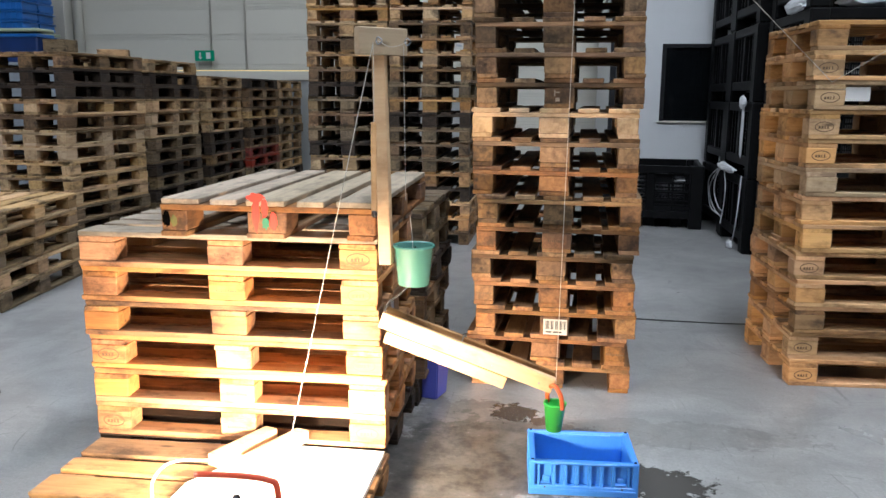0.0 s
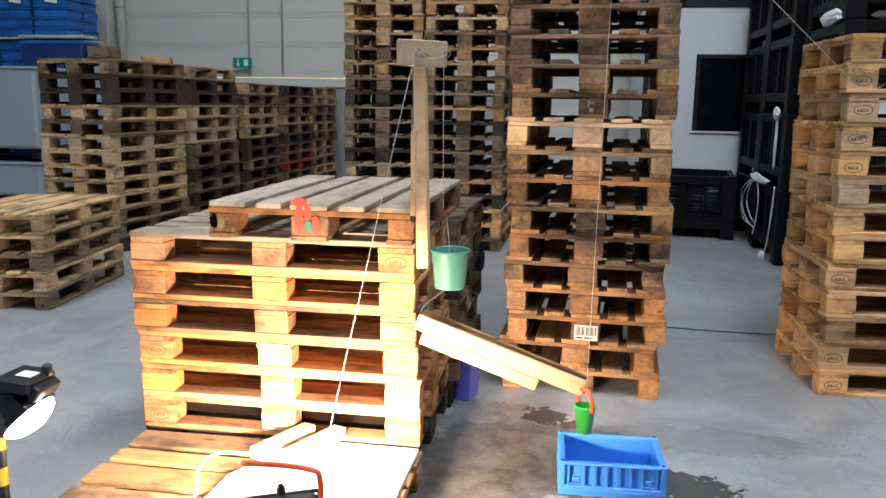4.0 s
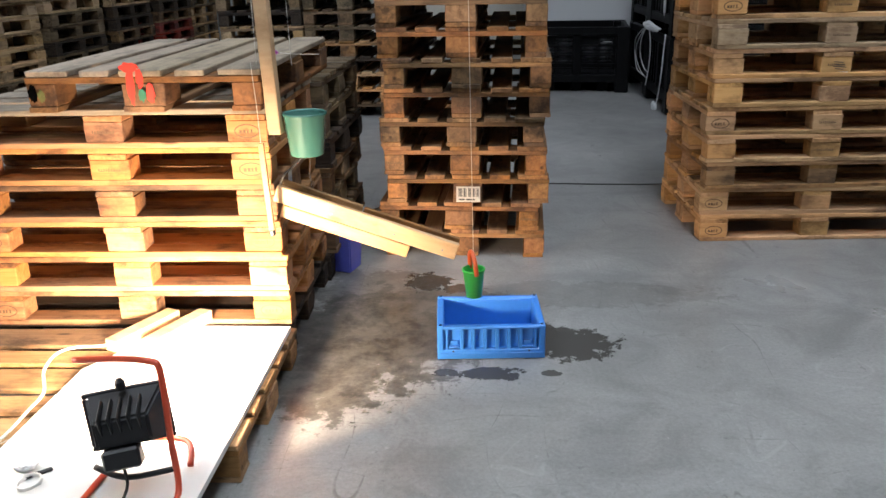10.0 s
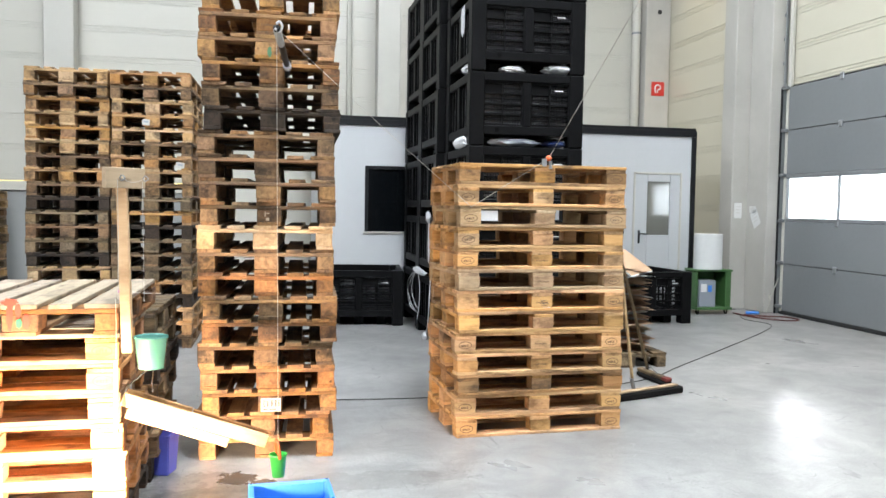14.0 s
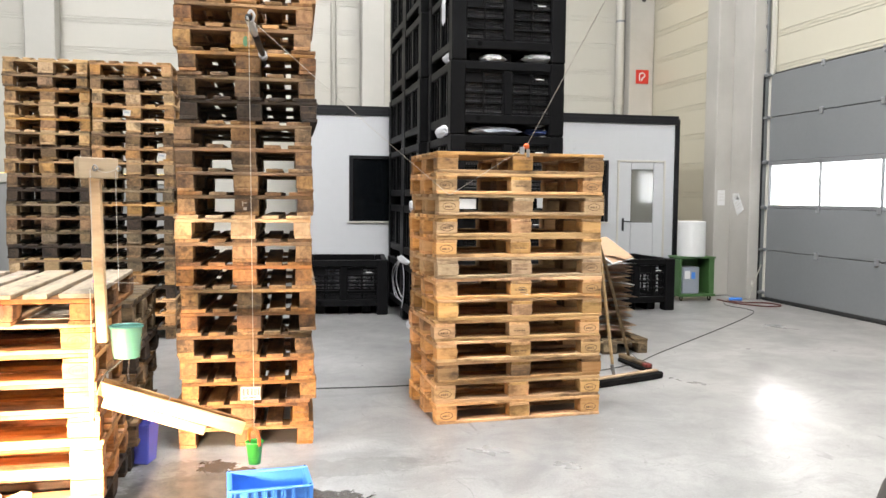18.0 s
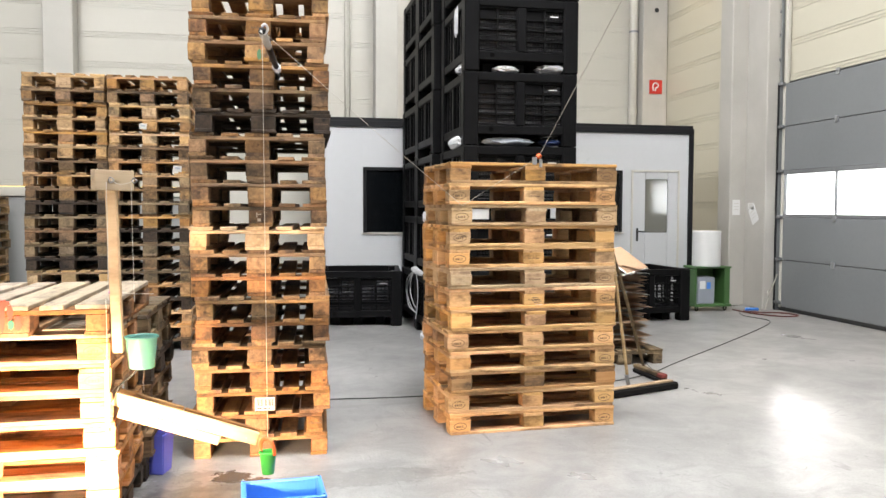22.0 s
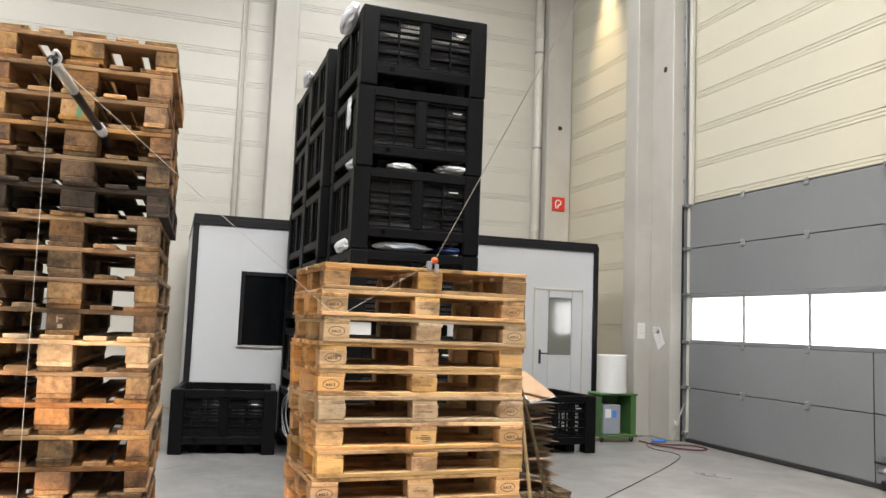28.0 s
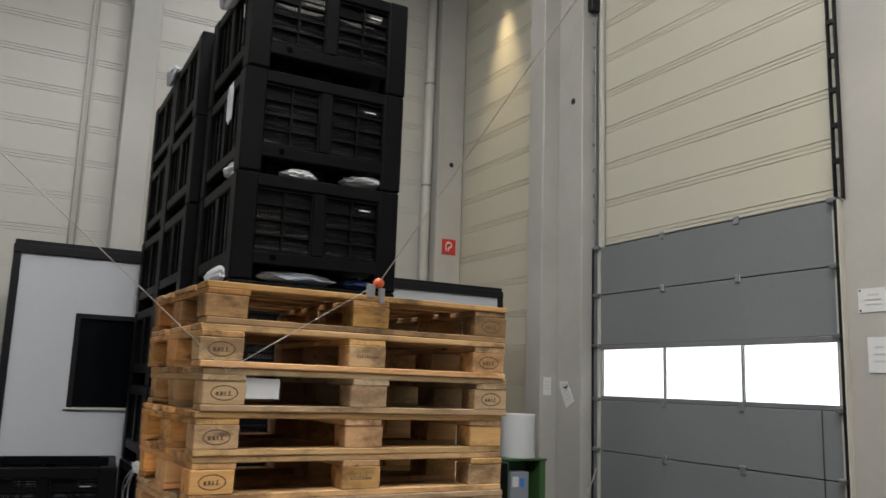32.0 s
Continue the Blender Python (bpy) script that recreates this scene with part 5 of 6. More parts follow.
def black_crate_meshes():
    m = {}
    m["post"] = mesh_of("corner_post", block(0.15, 0.15, CH - 0.002, bevel=0.012), BLACK_PLASTIC)
    m["rail"] = mesh_of("rail", block(CW - 0.2, 0.055, 0.085, bevel=0.008), BLACK_PLASTIC)
    m["mid"] = mesh_of("middle_post", block(0.085, 0.045, 0.43, bevel=0.008), BLACK_PLASTIC)
    bm = bmesh.new()
    w, h = 0.40, 0.42
    # two columns of four cells between thin bars; most cells are slotted, a few are closed
    for i in range(5):
        box(bm, w, 0.026, 0.013, (0, -0.004, -h / 2 + 0.0065 + i * (h - 0.013) / 4))
    for x in (-w / 2 + 0.007, 0, w / 2 - 0.007):
        box(bm, 0.014, 0.024, h, (x, -0.002, 0))
    for i in range(4):
        zc = -h / 2 + 0.0065 + (i + 0.5) * (h - 0.013) / 4
        for x in (-w / 4, w / 4):
            if i == 3 and x < 0:
                box(bm, w / 2 - 0.012, 0.006, 0.092, (x, 0.012, zc))
                continue
            for up in (-0.044, -0.002, 0.042):
                box(bm, w / 2 - 0.012, 0.005, 0.013, (x, 0.012, zc + up))
            for k in range(12):
                box(bm, 0.0062, 0.005, 0.09, (x - 0.088 + k * 0.016, 0.0125, zc))
    m["grid"] = mesh_of("vent_grid", bm, BLACK_PLASTIC)
    bm = bmesh.new()
    for i in range(3):
        box(bm, 0.03, 0.02, 0.43, (-0.13 + 0.13 * i, 0, 0), None, 0.003)
    for z in (-0.1, 0.09):
        box(bm, 0.40, 0.012, 0.012, (0, 0.014, z))
    m["bars"] = mesh_of("bar_grid", bm, BLACK_PLASTIC)
    m["strip"] = mesh_of("label_strip", block(0.085, 0.003, 0.010, bevel=0), PAPER)
    m["hole"] = mesh_of("round_hole", lathe([(0.022, 0), (0.020, 0.002), (0.0, 0.002)], 14), FLAT_BLACK)
    m["deck"] = mesh_of("base_deck", block(CW - 0.1, CD - 0.1, 0.02, bevel=0), BLACK_PLASTIC)
    m["foot"] = mesh_of("foot", block(0.13, CD - 0.3, 0.10, bevel=0.01), BLACK_PLASTIC)
    return m


BC = black_crate_meshes()


def black_crate(at, label, group):
    c = thing("box_pallet", label, "crate", group, at=at)
    for sx in (-1, 1):
        for sy in (-1, 1):
            part("corner_post", BC["post"], None, c, at=pose(sx * (CW / 2 - 0.075), sy * (CD / 2 - 0.075), CH / 2))
    part("base_deck", BC["deck"], None, c, at=pose(0, 0, 0.14))
    for x in (-0.3, 0.0, 0.3):
        part("foot", BC["foot"], None, c, at=pose(x, 0, 0.052))
    for k in range(4):
        turn = pose(0, 0, 0, 0, 0, 90 * k)
        for z in (0.155, CH - 0.045):
            part("rail", BC["rail"], None, c, at=turn @ pose(0, -CD / 2 + 0.036, z))
        part("middle_post", BC["mid"], None, c, at=turn @ pose(0, -CD / 2 + 0.034, 0.413))
        for x in (-0.24, 0.24):
            part("bar_grid" if k % 2 else "vent_grid", BC["bars" if k % 2 else "grid"], None, c, at=turn @ pose(x, -CD / 2 + 0.045, 0.413))
        if k == 0:
            part("label_strip", BC["strip"], None, c, "thin white label strip", at=pose(0.33, -CD / 2 + 0.026, 0.555))
            part("round_hole", BC["hole"], None, c, "flat black disc in place of a round hole", at=pose(-0.30, -CD / 2 + 0.0075, 0.160, 90, 0, 0))
    return c


for j in range(3):
    for k in range(6):
        black_crate(pose(2.475 + 0.004 * k - (0.05, 0.115, 0.10)[j] + 0.05, 6.67 + CD / 2 + (0, 1.27, 2.46)[j], k * CH, 0, 0, 0.4 * ((k * 7 + j) % 3 - 1)), "tall black plastic box pallet in a stack", "stacked box pallets")


def bag_load(at, high, seed):
    """Clear bags that fill a box pallet, lumpy against its sides."""
    bm = bmesh.new()
    bmesh.ops.create_cube(bm, size=1)
    bmesh.ops.subdivide_edges(bm, edges=list(bm.edges), cuts=9, use_grid_fill=True)
    for v in bm.verts:
        n = noise.noise(v.co * 7 + Vector((seed * 5.3, 0, 0))) + 0.5 * noise.noise(v.co * 17 + Vector((0, seed, 0)))
        v.co = Vector((v.co.x * (1.015 + 0.03 * n), v.co.y * (1.015 + 0.03 * n), v.co.z * high + 0.05 * n))
    solo("bag_load", bm, BAGS, "clear plastic bags filling a box pallet, coloured dim and flecked", "plastic bags", "loads of the box pallets", at=at)


for k in range(6):
    fill = 0.30 if k == 5 else 0.46
    bag_load(pose(2.475 + 0.004 * k, 6.67 + CD / 2, k * CH + 0.152 + fill / 2 + 0.04), fill, k + 1)
film(pose(2.38, 6.80, 2.195), 0.52, 0.2, 0.085, 2, "grey film in a crate's foot opening", GREY_BOX), film(pose(2.82, 6.82, 2.19), 0.26, 0.2, 0.07, 16, "dark blue film in a crate's foot opening", NAVY), film(pose(2.86, 6.80, 2.92), 0.38, 0.2, 0.09, 3)
film(pose(2.35, 6.80, 2.90), 0.26, 0.2, 0.08, 4), film(pose(1.98, 7.00, 2.92), 0.16, 0.3, 0.10, 5), film(pose(1.905, 7.05, 2.195), 0.06, 0.56, 0.12, 6, crumple=0.24)
film(pose(1.90, 7.0, 3.39), 0.03, 0.12, 0.28, 7, crumple=0.45), film(pose(1.90, 7.16, 4.31), 0.14, 0.62, 0.22, 8, crumple=0.2), film(pose(2.25, 6.85, 4.22), 0.24, 0.2, 0.1, 9), film(pose(2.7, 6.85, 4.2), 0.22, 0.2, 0.09, 10)
film(pose(1.84, 9.22, 4.32), 0.10, 0.4, 0.16, 11)
STRAPS = ([(9.079, 0.742), (9.477, 0.525), (9.517, 0.372), (9.142, 0.267), (8.837, 0.234)], [(8.866, 0.759), (8.69, 0.565), (8.76, 0.349), (8.833, 0.164)],
          [(9.211, 0.71), (9.575, 0.569), (9.615, 0.399), (9.37, 0.262), (8.922, 0.237)], [(9.0, 0.75), (9.2, 0.62), (9.3, 0.45), (9.0, 0.33), (8.84, 0.3)],
          [(8.052, 0.744), (8.071, 0.431), (8.201, 0.151), (8.30, 0.02)])
for pts in STRAPS:
    solo("hanging_strap", tube([(1.812 - 0.008 * (k % 2), y, z) for k, (y, z) in enumerate(pts)], 0.006, 6, smooth=5), FOIL, "white plastic strap hanging from a box pallet", "strap")
film(pose(1.80, 8.17, 1.43), 0.05, 0.22, 0.12, 13), film(pose(1.81, 8.17, 1.18), 0.018, 0.10, 0.58, 17, "thin cloudy film strip hanging down a box pallet", FOIL)
film(pose(1.80, 8.72, 0.765), 0.06, 0.85, 0.08, 14, crumple=0.4), film(pose(1.79, 8.27, 0.042), 0.05, 0.16, 0.09, 15)
black_crate(pose(1.20, 10.0, 0, 0, 0, -6), "low black plastic box pallet before the office", "floor box pallets")
black_crate(pose(5.08, 9.72, 0, 0, 0, 3), "black plastic box pallet beside the cardboard", "floor box pallets")


# ---------------------------------------------------------------- cardboard, brooms, machine
scrap = random.Random(3)
heap = thing("cardboard_stack", "untidy stack of flattened cardboard sheets on a pallet", "cardboard")
for k in range(44):
    z = 0.15 + k * 0.0178
    bm = bmesh.new()
    w, d = scrap.uniform(0.55, 0.62), scrap.uniform(0.88, 0.98)
    n = 6
    grid = [[bm.verts.new((w * (i / n - 0.5), d * (j / n - 0.5), 0.016 * math.sin(5 * i / n + k) + 0.012 * math.cos(4 * j / n + k * 2) - (0.01 + 0.02 * (k % 3)) * max(0, i / n - 0.6))) for j in range(n + 1)] for i in range(n + 1)]
    for i in range(n):
        for j in range(n):
            bm.faces.new((grid[i][j], grid[i + 1][j], grid[i + 1][j + 1], grid[i][j + 1]))
    bmesh.ops.solidify(bm, geom=list(bm.faces), thickness=0.017)
    part("cardboard_sheet", bm, (CARDBOARD, BROWN_CARD, PAPER, CARDBOARD, BROWN_CARD)[k * 7 % 5], heap, at=pose(3.45 + scrap.uniform(-0.03, 0.03), 6.92 + scrap.uniform(-0.05, 0.05), z, scrap.uniform(-1, 1), scrap.uniform(-1.5, 1.5), scrap.uniform(-3, 3)))
for n, (tone, curl, yaw, z) in enumerate(((BROWN_CARD, 0.05, 12, 0.95), (BROWN_CARD, 0.07, -8, 0.97))):
    bm = bmesh.new()
    grid = [[bm.verts.new((0.72 * (i / 8 - 0.5), 0.7 * (j / 4 - 0.5), curl * (1 - i / 8) - 0.5 * curl * (i / 8) ** 2 - 0.02 * math.sin(j + n))) for j in range(5)] for i in range(9)]
    for i in range(8):
        for j in range(4):
            bm.faces.new((grid[i][j], grid[i + 1][j], grid[i + 1][j + 1], grid[i][j + 1]))
    bmesh.ops.solidify(bm, geom=list(bm.faces), thickness=0.007)
    part("top_sheet", bm, tone, heap, at=pose(3.42 + 0.02 * n, 6.86, z, 0, 0, yaw))
for n, (tone, x, y, z, rx, ry, yaw, w) in enumerate(((BROWN_CARD, 3.57, 6.66, 1.02, 30, -6, 28, 0.34), (PAPER, 3.57, 6.657, 1.01, 30, -6, 28, 0.348))):
    part("drooping_sheet", plank(w, 0.40, 0.008, 300 + n, 0.012), tone, heap, at=pose(x, y, z, rx, ry, yaw))
pallet("grey", pose(3.48, 6.98, 0, 0, 0, 90), "pallets on the floor", " under the cardboard", "", 71)

broom = thing("wide_broom", "wide black floor broom with a wooden handle leaning on the stack", "broom")
part("brush_bar", block(0.98, 0.050, 0.016, (-0.01, 0.012, 0.068), bevel=0.003), WOODS["pale"], broom, at=pose(2.985, 5.165, 0, 0, 0, 19.5))
part("bristles", block(1.0, 0.085, 0.058, (0.02, 0, 0.030), bevel=0.012), BRISTLE, broom, at=pose(2.985, 5.165, 0, 0, 0, 19.5))
part("socket", tube([(2.985, 5.21, 0.075), (2.97, 5.20, 0.12), (2.955, 5.19, 0.165)], 0.017, 10), GALV, broom)
part("handle", tube([(2.977, 5.205, 0.10), (2.818, 5.10, 0.908), (2.745, 5.05, 1.28)], 0.013, 10), WOODS["pale"], broom)
broom = thing("push_broom", "worn grey push broom with a reddish end leaning on the stack", "broom")
part("brush_block", block(0.44, 0.065, 0.035, (-0.04, 0, 0), bevel=0.008), WOODS["grey"], broom, at=pose(3.45, 5.78, 0.062, 0, 0, -87))
part("block_end", block(0.08, 0.067, 0.037, (0.22, 0, 0), bevel=0.008), WOODS["red"], broom, "reddish worn end of the brush block", at=pose(3.45, 5.78, 0.062, 0, 0, -87))
part("bristles", block(0.52, 0.08, 0.044, bevel=0.012), BRISTLE, broom, at=pose(3.45, 5.78, 0.0235, 0, 0, -87))
part("stay", tube([(3.45, 5.72, 0.085), (3.44, 5.83, 0.12), (3.46, 5.93, 0.085)], 0.005, 6), GALV, broom)
part("handle", tube([(3.46, 5.93, 0.075), (3.08, 5.45, 0.70), (2.70, 4.98, 1.28)], 0.013, 10), WOODS["grey"], broom)

cart = thing("strapping_machine", "green steel machine frame with a pale box and film roll", "machine", at=pose(6.53, 10.22, 0) @ Matrix.Diagonal((0.9, 1, 1, 1)))
part("base_plate", block(0.66, 0.40, 0.04, (0, 0, 0.09), bevel=0.006), MACHINE_GREEN, cart)
part("side_plate", block(0.03, 0.38, 0.52, (-0.315, 0, 0.37), bevel=0.006), MACHINE_GREEN, cart)
part("side_plate", block(0.10, 0.36, 0.56, (0.26, 0.0, 0.39), bevel=0.006), MACHINE_GREEN, cart)
part("rear_plate", block(0.62, 0.03, 0.54, (0, 0.17, 0.38), bevel=0.006), MACHINE_GREEN, cart)
part("top_plate", block(0.66, 0.38, 0.03, (0, 0, 0.66), bevel=0.006), MACHINE_GREEN, cart)
unit = part("control_box", block(0.30, 0.26, 0.40, (-0.12, -0.05, 0.315), bevel=0.008), GREY_BOX, cart, "pale control box")
part("white_label", block(0.10, 0.003, 0.12, (-0.19, -0.182, 0.40), bevel=0), PAPER, unit)
part("blue_label", block(0.07, 0.003, 0.10, (-0.08, -0.182, 0.39), bevel=0), BLUE_PLASTIC, unit)
for x in (-0.26, 0.26):
    part("caster", lathe([(0.035, -0.015), (0.04, -0.01), (0.04, 0.01), (0.035, 0.015)], 16), RUBBER, cart, at=pose(x, -0.12, 0.041, 90, 0, 90))
roll = thing("film_roll", "upright white roll of plastic film on the machine", "film roll", at=pose(6.50, 10.2, 0.676))
part("roll", lathe([(0.03, 0.0), (0.205, 0.0), (0.21, 0.01), (0.21, 0.52), (0.205, 0.53), (0.03, 0.53), (0.03, 0.0)], 32), PAPER, roll, smooth=False)

solo("floor_cable", tube([(-0.75, 4.62, 0.006), (-0.56, 4.82, 0.006), (-0.46, 4.94, 0.006), (-0.2, 5.33, 0.006), (0.4, 5.44, 0.006), (0.9, 5.42, 0.006), (1.345, 5.42, 0.006), (2.2, 5.52, 0.006), (2.9, 5.62, 0.006), (3.5, 5.9, 0.006), (4.0, 6.35, 0.006), (5.2, 7.4, 0.006), (6.3, 8.4, 0.006), (6.75, 8.95, 0.006), (6.7, 9.5, 0.006), (6.95, 10.0, 0.006)], 0.0045, 8, smooth=6), CABLE,
     "thin dark cable lying across the hall floor", "cable", smooth=True)
solo("air_hose", tube([(6.9, 10.1, 0.012), (6.95, 9.6, 0.012), (7.2, 9.25, 0.012), (7.45, 9.3, 0.012), (7.42, 9.6, 0.012), (7.1, 9.75, 0.012), (6.95, 9.9, 0.012)], 0.010, 8, smooth=6), HOSE,
     "coiled reddish hose on the floor beside the gate", "hose", smooth=True)
solo("hose_coupling", tube([(7.06, 10.02, 0.024), (7.16, 10.0, 0.026), (7.25, 9.98, 0.024)], 0.024, 10), BLUE_PLASTIC, "blue plastic hose coupling", "coupling", smooth=True)
solo("post_rod", tube([(7.40, 10.03, 0.0), (7.47, 10.0, 0.3), (7.56, 9.98, 0.55)], 0.009, 8), PANEL, "thin pale rod leaning on the gate pier", "rod")
solo("rod_disc", lathe([(0.0, -0.01), (0.045, -0.01), (0.05, 0.0), (0.045, 0.01), (0.0, 0.01)], 18), PANEL, "round pale disc hung beside the gate", "disc", at=pose(7.42, 9.98, 0.26, 80, 0, 40))

# ---------------------------------------------------------------- labels on pallets
tag = thing("barcode_label", "white label with a grid of printed bars on a pallet block", "label", at=pose(0.062, 4.022, 0.331, 0, 0, -2.4))
part("sheet", block(0.118, 0.002, 0.08, bevel=0), LABEL, tag)
bm = bmesh.new()
for i in range(14):
    if i != 6:
        box(bm, 0.0022 + 0.002 * (i * 5 % 3), 0.001, 0.044, (-0.048 + 0.0074 * i, -0.0016, 0.010))
for x, w in ((-0.032, 0.03), (0.012, 0.042)):
    box(bm, w, 0.001, 0.008, (x, -0.0016, -0.026))
part("print", bm, INK, tag)
tag = thing("side_label", "white printed label on the side of the work stack", "label", at=pose(-0.586, 3.10, 0.645, 0, 0, 90))
part("sheet", block(0.05, 0.002, 0.075, bevel=0), LABEL, tag)
part("print", block(0.03, 0.001, 0.04, (0, -0.002, 0.0), bevel=0), GREY_BOX, tag)
solo("black_cable", tube([(-0.60, 2.98, 0.62), (-0.575, 2.95, 0.70), (-0.525, 2.93, 0.745), (-0.48, 2.92, 0.79)], 0.005, 8, smooth=4), RUBBER, "black cable between the bucket and the stack", "cable", smooth=True)
mark = thing("green_mark", "faded green spray paint on a tower block", "paint mark", at=pose(0.045, 4.022, 2.445, 0, 0, -2.4))
part("green_spray", splash(0, 0, 0.013, 0.032, 4, 0.0), OLD_GREEN, mark)
mark = thing("chalk_mark", "white chalk strokes on a tower block", "chalk mark", at=pose(0.031, 4.022, 1.474, 0, 0, -2.4))
for x, z, w, h in ((-0.008, 0.012, 0.006, 0.03), (0.006, 0.016, 0.02, 0.006), (0.006, -0.018, 0.02, 0.018)):
    part("chalk_stroke", block(w, 0.001, h, (x, 0, z), bevel=0), OLD_CHALK, mark)
tag = thing("film_pocket", "white document pocket hanging in the stack", "label", at=pose(1.465, 4.30, 1.492, 0, 0, 2.5))
part("sheet", block(0.155, 0.003, 0.068, bevel=0), PAPER, tag)
tag = thing("delivery_label", "small white delivery label on a pallet block", "label", at=pose(1.882, 4.298, 0.908, 0, 4, 2.5))
part("sheet", block(0.09, 0.002, 0.07, bevel=0), PAPER, tag)
bm = bmesh.new()
for k, w in enumerate((0.064, 0.05, 0.066, 0.04)):
    box(bm, w, 0.001, 0.004, (0, -0.0016, 0.012 - 0.011 * k))
part("print", bm, INK, tag)
for x, z, w in ((-1.24, 2.42, 0.075), (-0.90, 1.98, 0.085)):
    tag = thing("pallet_label", "small white printed label on a pallet block", "label", at=pose(x, 7.985, z - 0.04, 0, 6, 0))
    part("sheet", block(w, 0.002, 0.06, bevel=0), LABEL, tag)
    part("print", block(w * 0.6, 0.001, 0.02, (0, -0.002, 0.005), bevel=0), GREY_BOX, tag)

# ---------------------------------------------------------------- far left corner
for z0, z1, lift in ((0.13, 0.60, 0.0), (0.78, 1.88, 0.65)):
    tank = thing("grey_tank", "large grey painted metal container", "container", at=pose(-8.02, 10.45, 0))
    part("body", block(1.5, 1.2, z1 - z0, (0, 0, (z0 + z1) / 2), bevel=0.03), GREY_BOX, tank)
    part("top_flange", block(1.54, 1.24, 0.04, (0, 0, z1 - 0.02), bevel=0.008), GREY_BOX, tank)
    for x in (-0.65, 0.65):
        part("foot", block(0.12, 1.1, 0.14, (x, 0, z0 - 0.07 if lift else 0.07), bevel=0.01), DARK_FRAME, tank)
tray = bmesh.new()
box(tray, 0.555, 0.375, 0.125, (0, 0, 0), None, 0.012)
for k in range(7):
    box(tray, 0.022, 0.395, 0.10, (-0.264 + 0.088 * k, 0, 0.01))
box(tray, 0.57, 0.39, 0.02, (0, 0, -0.02))
trays = mesh_of("tray", tray, DEEP_BLUE)
rims = mesh_of("tray_rim", block(0.60, 0.42, 0.018, bevel=0.004), TRAY_RIM)
for cx in (-8.155, -8.775, -9.395):
    levels = 26
    pile = thing("tray_stack", "tall stack of blue plastic trays on boards", "tray stack", "blue tray stacks", at=pose(cx, 11.75, 0, 0, 0, 1.5))
    for k in range(levels):
        lift = 0.05 if k > 15 else 0.0
        for j in range(2):
            part("tray", trays, None, pile, at=pose(dice.uniform(-0.012, 0.012), 0.42 * j, 0.0665 + 0.146 * k + lift))
            part("tray_rim", rims, None, pile, at=pose(dice.uniform(-0.012, 0.012), 0.42 * j, 0.1365 + 0.146 * k + lift))
    part("lid_board", block(0.68, 0.95, 0.03, (0, 0.2, 2.37), bevel=0.004), LID, pile)
    part("white_label", block(0.2, 0.004, 0.16, (0.05, -0.226, 2.98), turned(0, 9, 0), 0), PAPER, pile)
bins = thing("blue_container", "stacked dark blue plastic containers under a pale lid", "container", at=pose(-7.86, 11.29, 0))
for k in range(4):
    body = part("container_body", block(1.0, 0.38, 0.54, (0, 0, 0.278 + 0.577 * k), bevel=0.02), NAVY, bins)
    part("container_rim", block(1.04, 0.42, 0.05, (0, 0, 0.277 + 0.577 * k + 0.275), bevel=0.008), TRAY_RIM, body)
part("lid", block(1.06, 0.43, 0.05, (0, 0, 2.36), bevel=0.015), LID, bins, "pale green lid")
chest = thing("small_box", "small grey-brown box on the blue containers' side post", "box", at=pose(-7.12, 11.29, 0))
part("post", block(0.28, 0.30, 2.06, (0, 0, 1.03), bevel=0.01), GREY_BOX, chest)
part("box", block(0.34, 0.34, 0.17, (0, 0, 2.148), bevel=0.008), WOODS["grey"], chest)

# ---------------------------------------------------------------- stand near the camera
rack = thing("equipment_stand", "black upright equipment rack with a grey bag tied to it", "rack", at=pose(1.70, 0.632, 0, 0, 0, -44.4))
part("lower_profile", block(0.10, 0.26, 1.80, (0.0, 0.0, 0.90), bevel=0.006), BLACK_PLASTIC, rack)
part("upper_profile", block(0.115, 0.28, 0.137, (-0.003, 0.0, 1.869), bevel=0.006), RUBBER, rack)
part("rear_mast", block(0.09, 0.10, 2.3, (0.11, 0.02, 1.15), bevel=0.006), BLACK_PLASTIC, rack)
bm = bmesh.new()
bmesh.ops.create_icosphere(bm, subdivisions=3, radius=0.5)
for v in bm.verts:
    v.co *= 1 + 0.18 * noise.noise(v.co * 3)
    v.co = Vector((v.co.x * 0.11, v.co.y * 0.16, v.co.z * 0.34))
part("grey_bag", bm, BAG, rack, "grey cloth bag", at=pose(-0.06, 0.0, 0.72), smooth=True)


# ---------------------------------------------------------------- what moves
def lean(at, towards):
    """A pose at a place whose -z points at another place."""
    turn = (Vector(towards) - Vector(at)).to_track_quat("-Z", "Y").to_matrix().to_4x4()
    return Matrix.Translation(at) @ turn


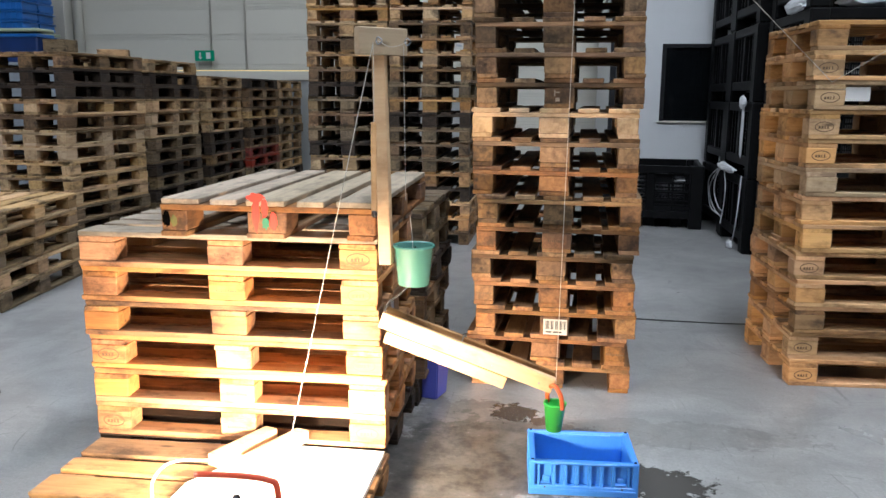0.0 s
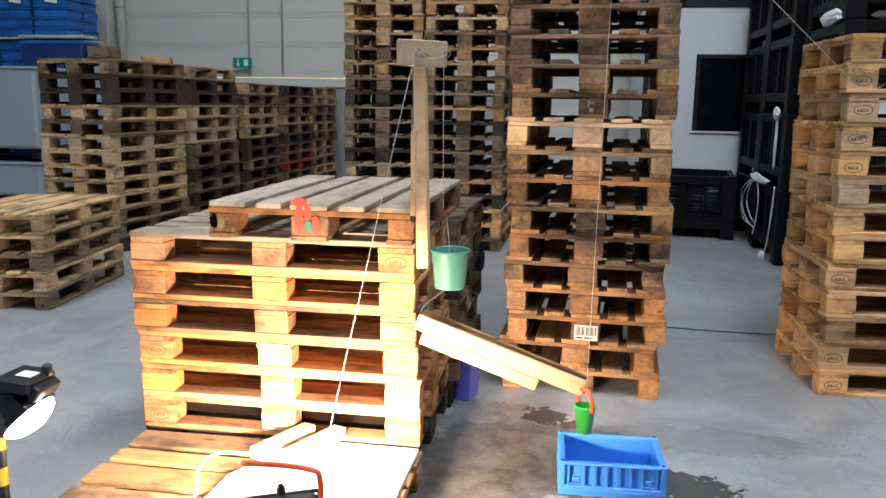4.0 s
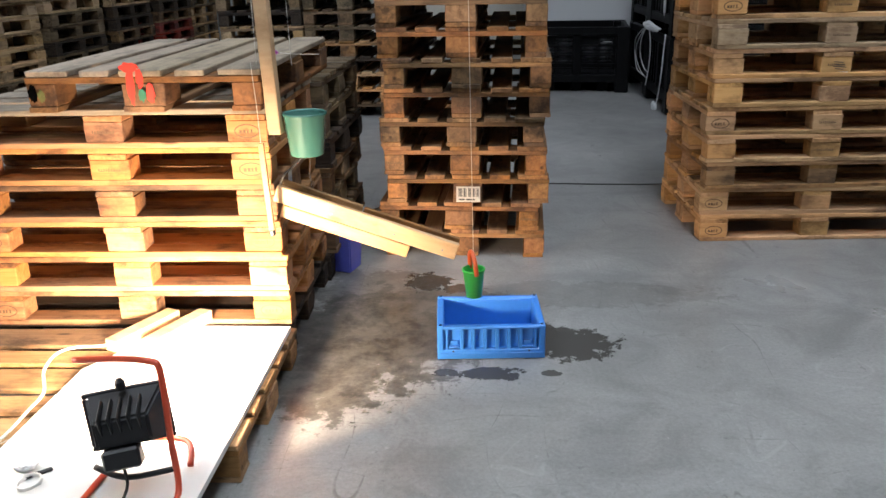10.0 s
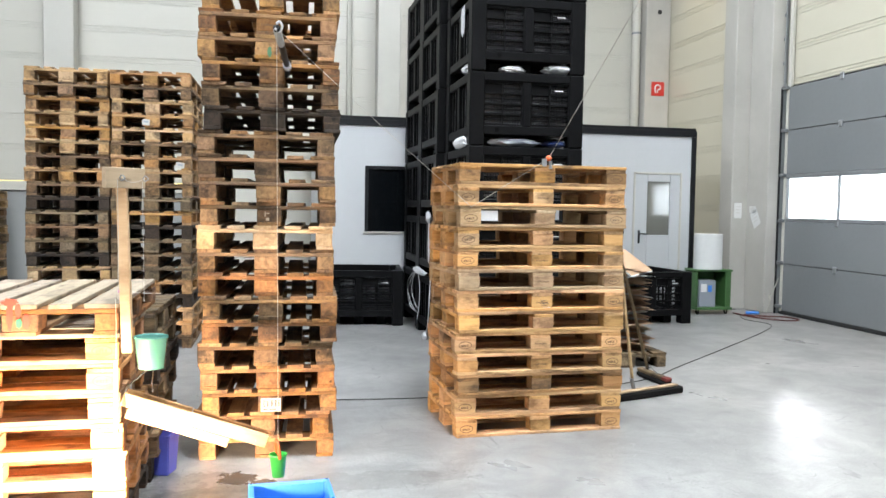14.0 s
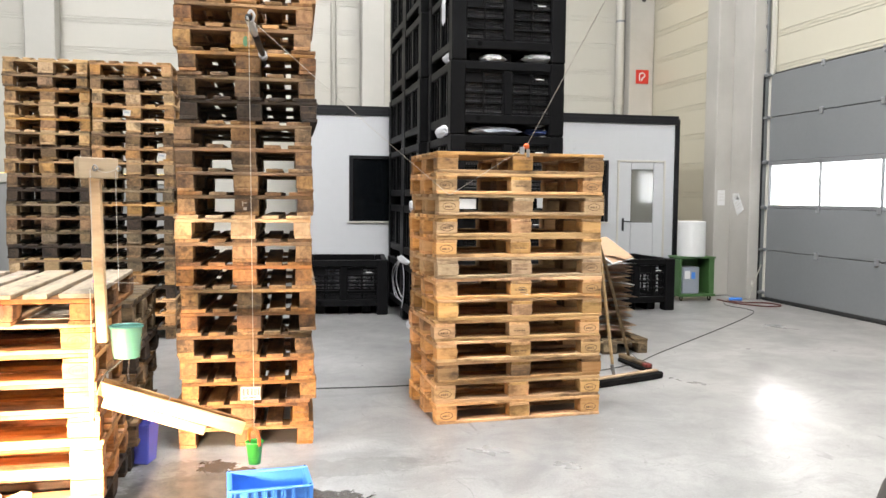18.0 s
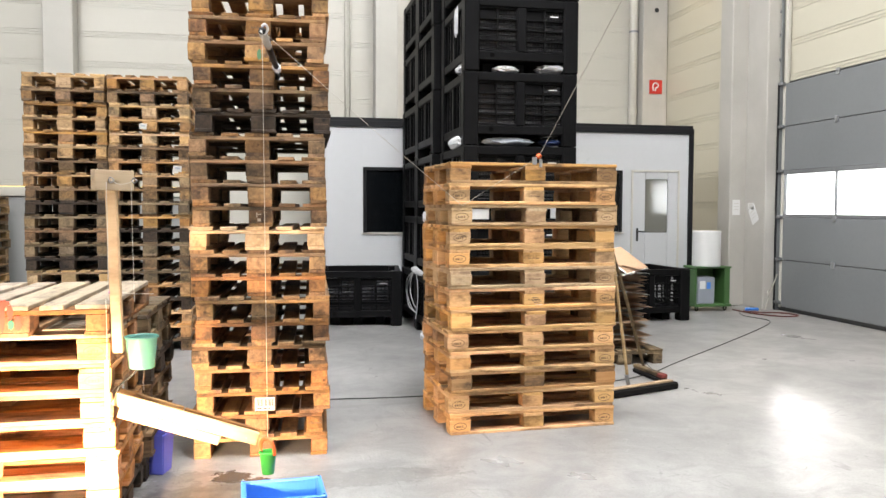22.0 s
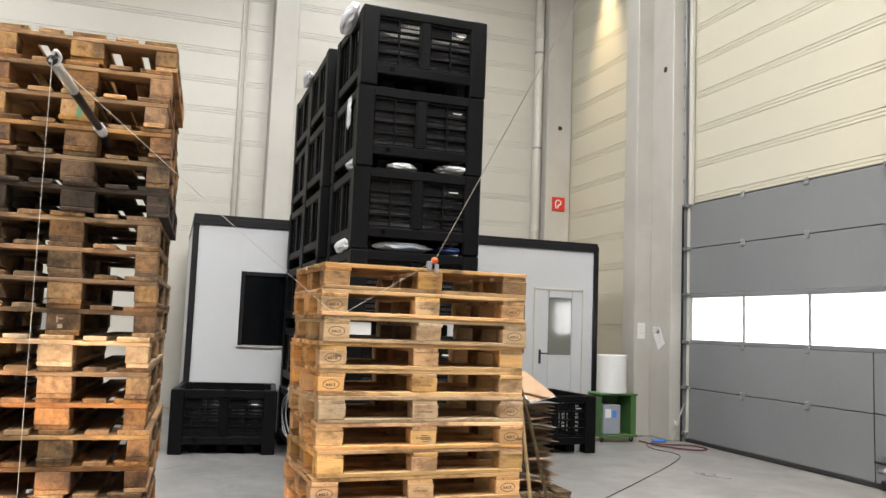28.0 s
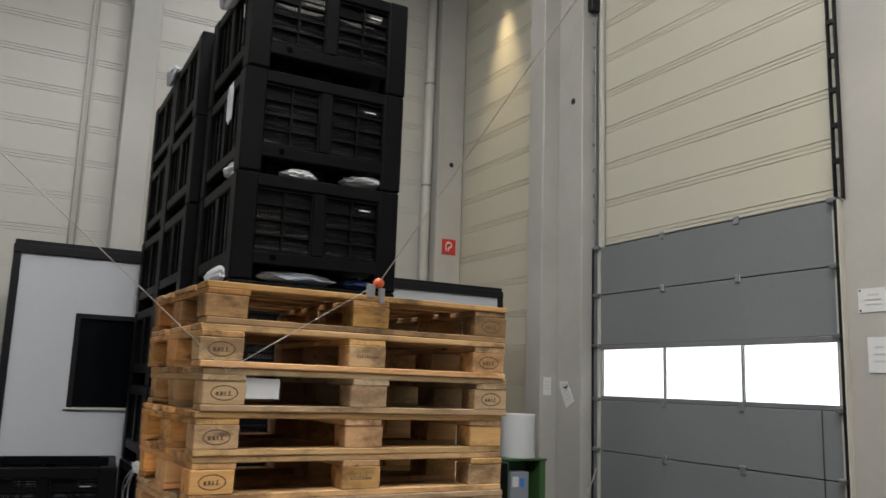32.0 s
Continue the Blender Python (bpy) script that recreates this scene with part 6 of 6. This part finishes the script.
def motions():
    up, down = pose(*hang), pose(*(hang - Vector((0.01, 0, 0.52))))
    walk(stick, [(0, up), (7.1, up), (7.2, pose(*(hang - Vector((0, 0, 0.02))))), (7.4, pose(*(hang - Vector((0.0, 0, 0.35))))), (7.5, pose(*(hang - Vector((0, 0, 0.60))))), (7.7, pose(*(hang - Vector((0.0, 0, 0.50))), 0, 3, 0)),
                 (8.1, pose(*(hang - Vector((0.0, 0, 0.52))), 0, -2, 0)), (8.8, pose(*(hang - Vector((0.01, 0, 0.52))), 0, -5, 0)), (9.4, pose(*(hang - Vector((0.01, 0, 0.52))), 0, -4, 0)), (11, down), (32, down)])
    taut = lean(EYE_L, KNOT)
    rest = pose(*EYE_L)
    walk(upper, [(0, taut), (7.1, taut), (7.3, lean(EYE_L, EYE_L.lerp(KNOT, 0.5) + Vector((0.15, 0, -0.2)))), (7.5, rest), (32, rest)])
    start = EYE_L + way.normalized() * 0.52
    tied, laid = lean(start, KNOT), lean((-0.80, 2.66, 0.160), (-1.12, 2.2, 0.157))
    walk(lower, [(0, tied), (7.1, tied), (7.25, lean(start + Vector((-0.02, 0, -0.25)), KNOT + Vector((0, -0.25, 0)))), (7.45, lean((-0.86, 2.68, 0.45), (-1.05, 2.3, 0.16))), (7.7, laid), (32, laid)])
    seat = pose(TB.x, TB.y, 0.85, 0, -4, 0)
    bed = pose(-0.615, 2.95, 1.139, 0, 95, 20)
    walk(plug, [(0, seat), (7.15, seat), (7.3, pose(TB.x, TB.y, 0.94, 0, -8, 0)), (7.45, pose(TB.x - 0.02, TB.y - 0.02, 1.02, 0, -20, 0)), (7.6, pose(-0.52, 2.76, 1.30, 0, -80, 0)), (7.75, pose(-0.66, 2.74, 1.33, 0, -65, 0)),
                (7.85, pose(-0.70, 2.76, 1.27, 0, -50, 0)), (8.0, pose(-0.73, 2.80, 1.18, 0, 20, 0)), (8.2, pose(-0.72, 2.85, 1.14, 0, 60, 5)), (8.6, bed), (32, bed)])
    inside, running = pose(TB.x + 0.005, TB.y, 0.94), pose(TB.x + 0.005, TB.y, TB.z + 0.012)
    walk(stream, [(0, inside), (7.4, inside), (7.6, running), (23, running), (32, running)])
    # seconds, lean to +x, lean to y, turn about the string
    sway = [(0, -0.78, 0.05, -52), (2, -0.74, -0.05, -45), (4.5, -0.78, 0.05, -55), (7, -0.76, 0.0, -48), (7.6, -0.70, 0.0, -50), (8.5, 0.1, 0.05, -58), (9.5, 0.72, 0.0, -70), (10.5, 0.72, 0.05, -76), (12, 0.5, 0.05, -18), (13, 0.42, 0.1, -25), (14, 0.48, 0.05, -80), (15.5, 0.4, -0.05, -45),
            (17, 0.42, 0.0, -14), (18, 0.4, 0.05, -55), (19, 0.36, 0.0, -50), (20, 0.3, 0.0, -14), (21, 0.32, 0.0, -10), (22, 0.34, 0.05, -42), (23, 0.3, 0.05, -100), (24, 0.3, 0.0, -112), (26, 0.3, 0.0, -60), (29, 0.3, 0.0, -30), (32, 0.3, 0.0, -50)]
    walk(pail, [(t, pose(*TIP, rx, -ry, 0) @ pose(0, 0, 0, 0, 0, rz)) for t, ry, rx, rz in sway])


motions()
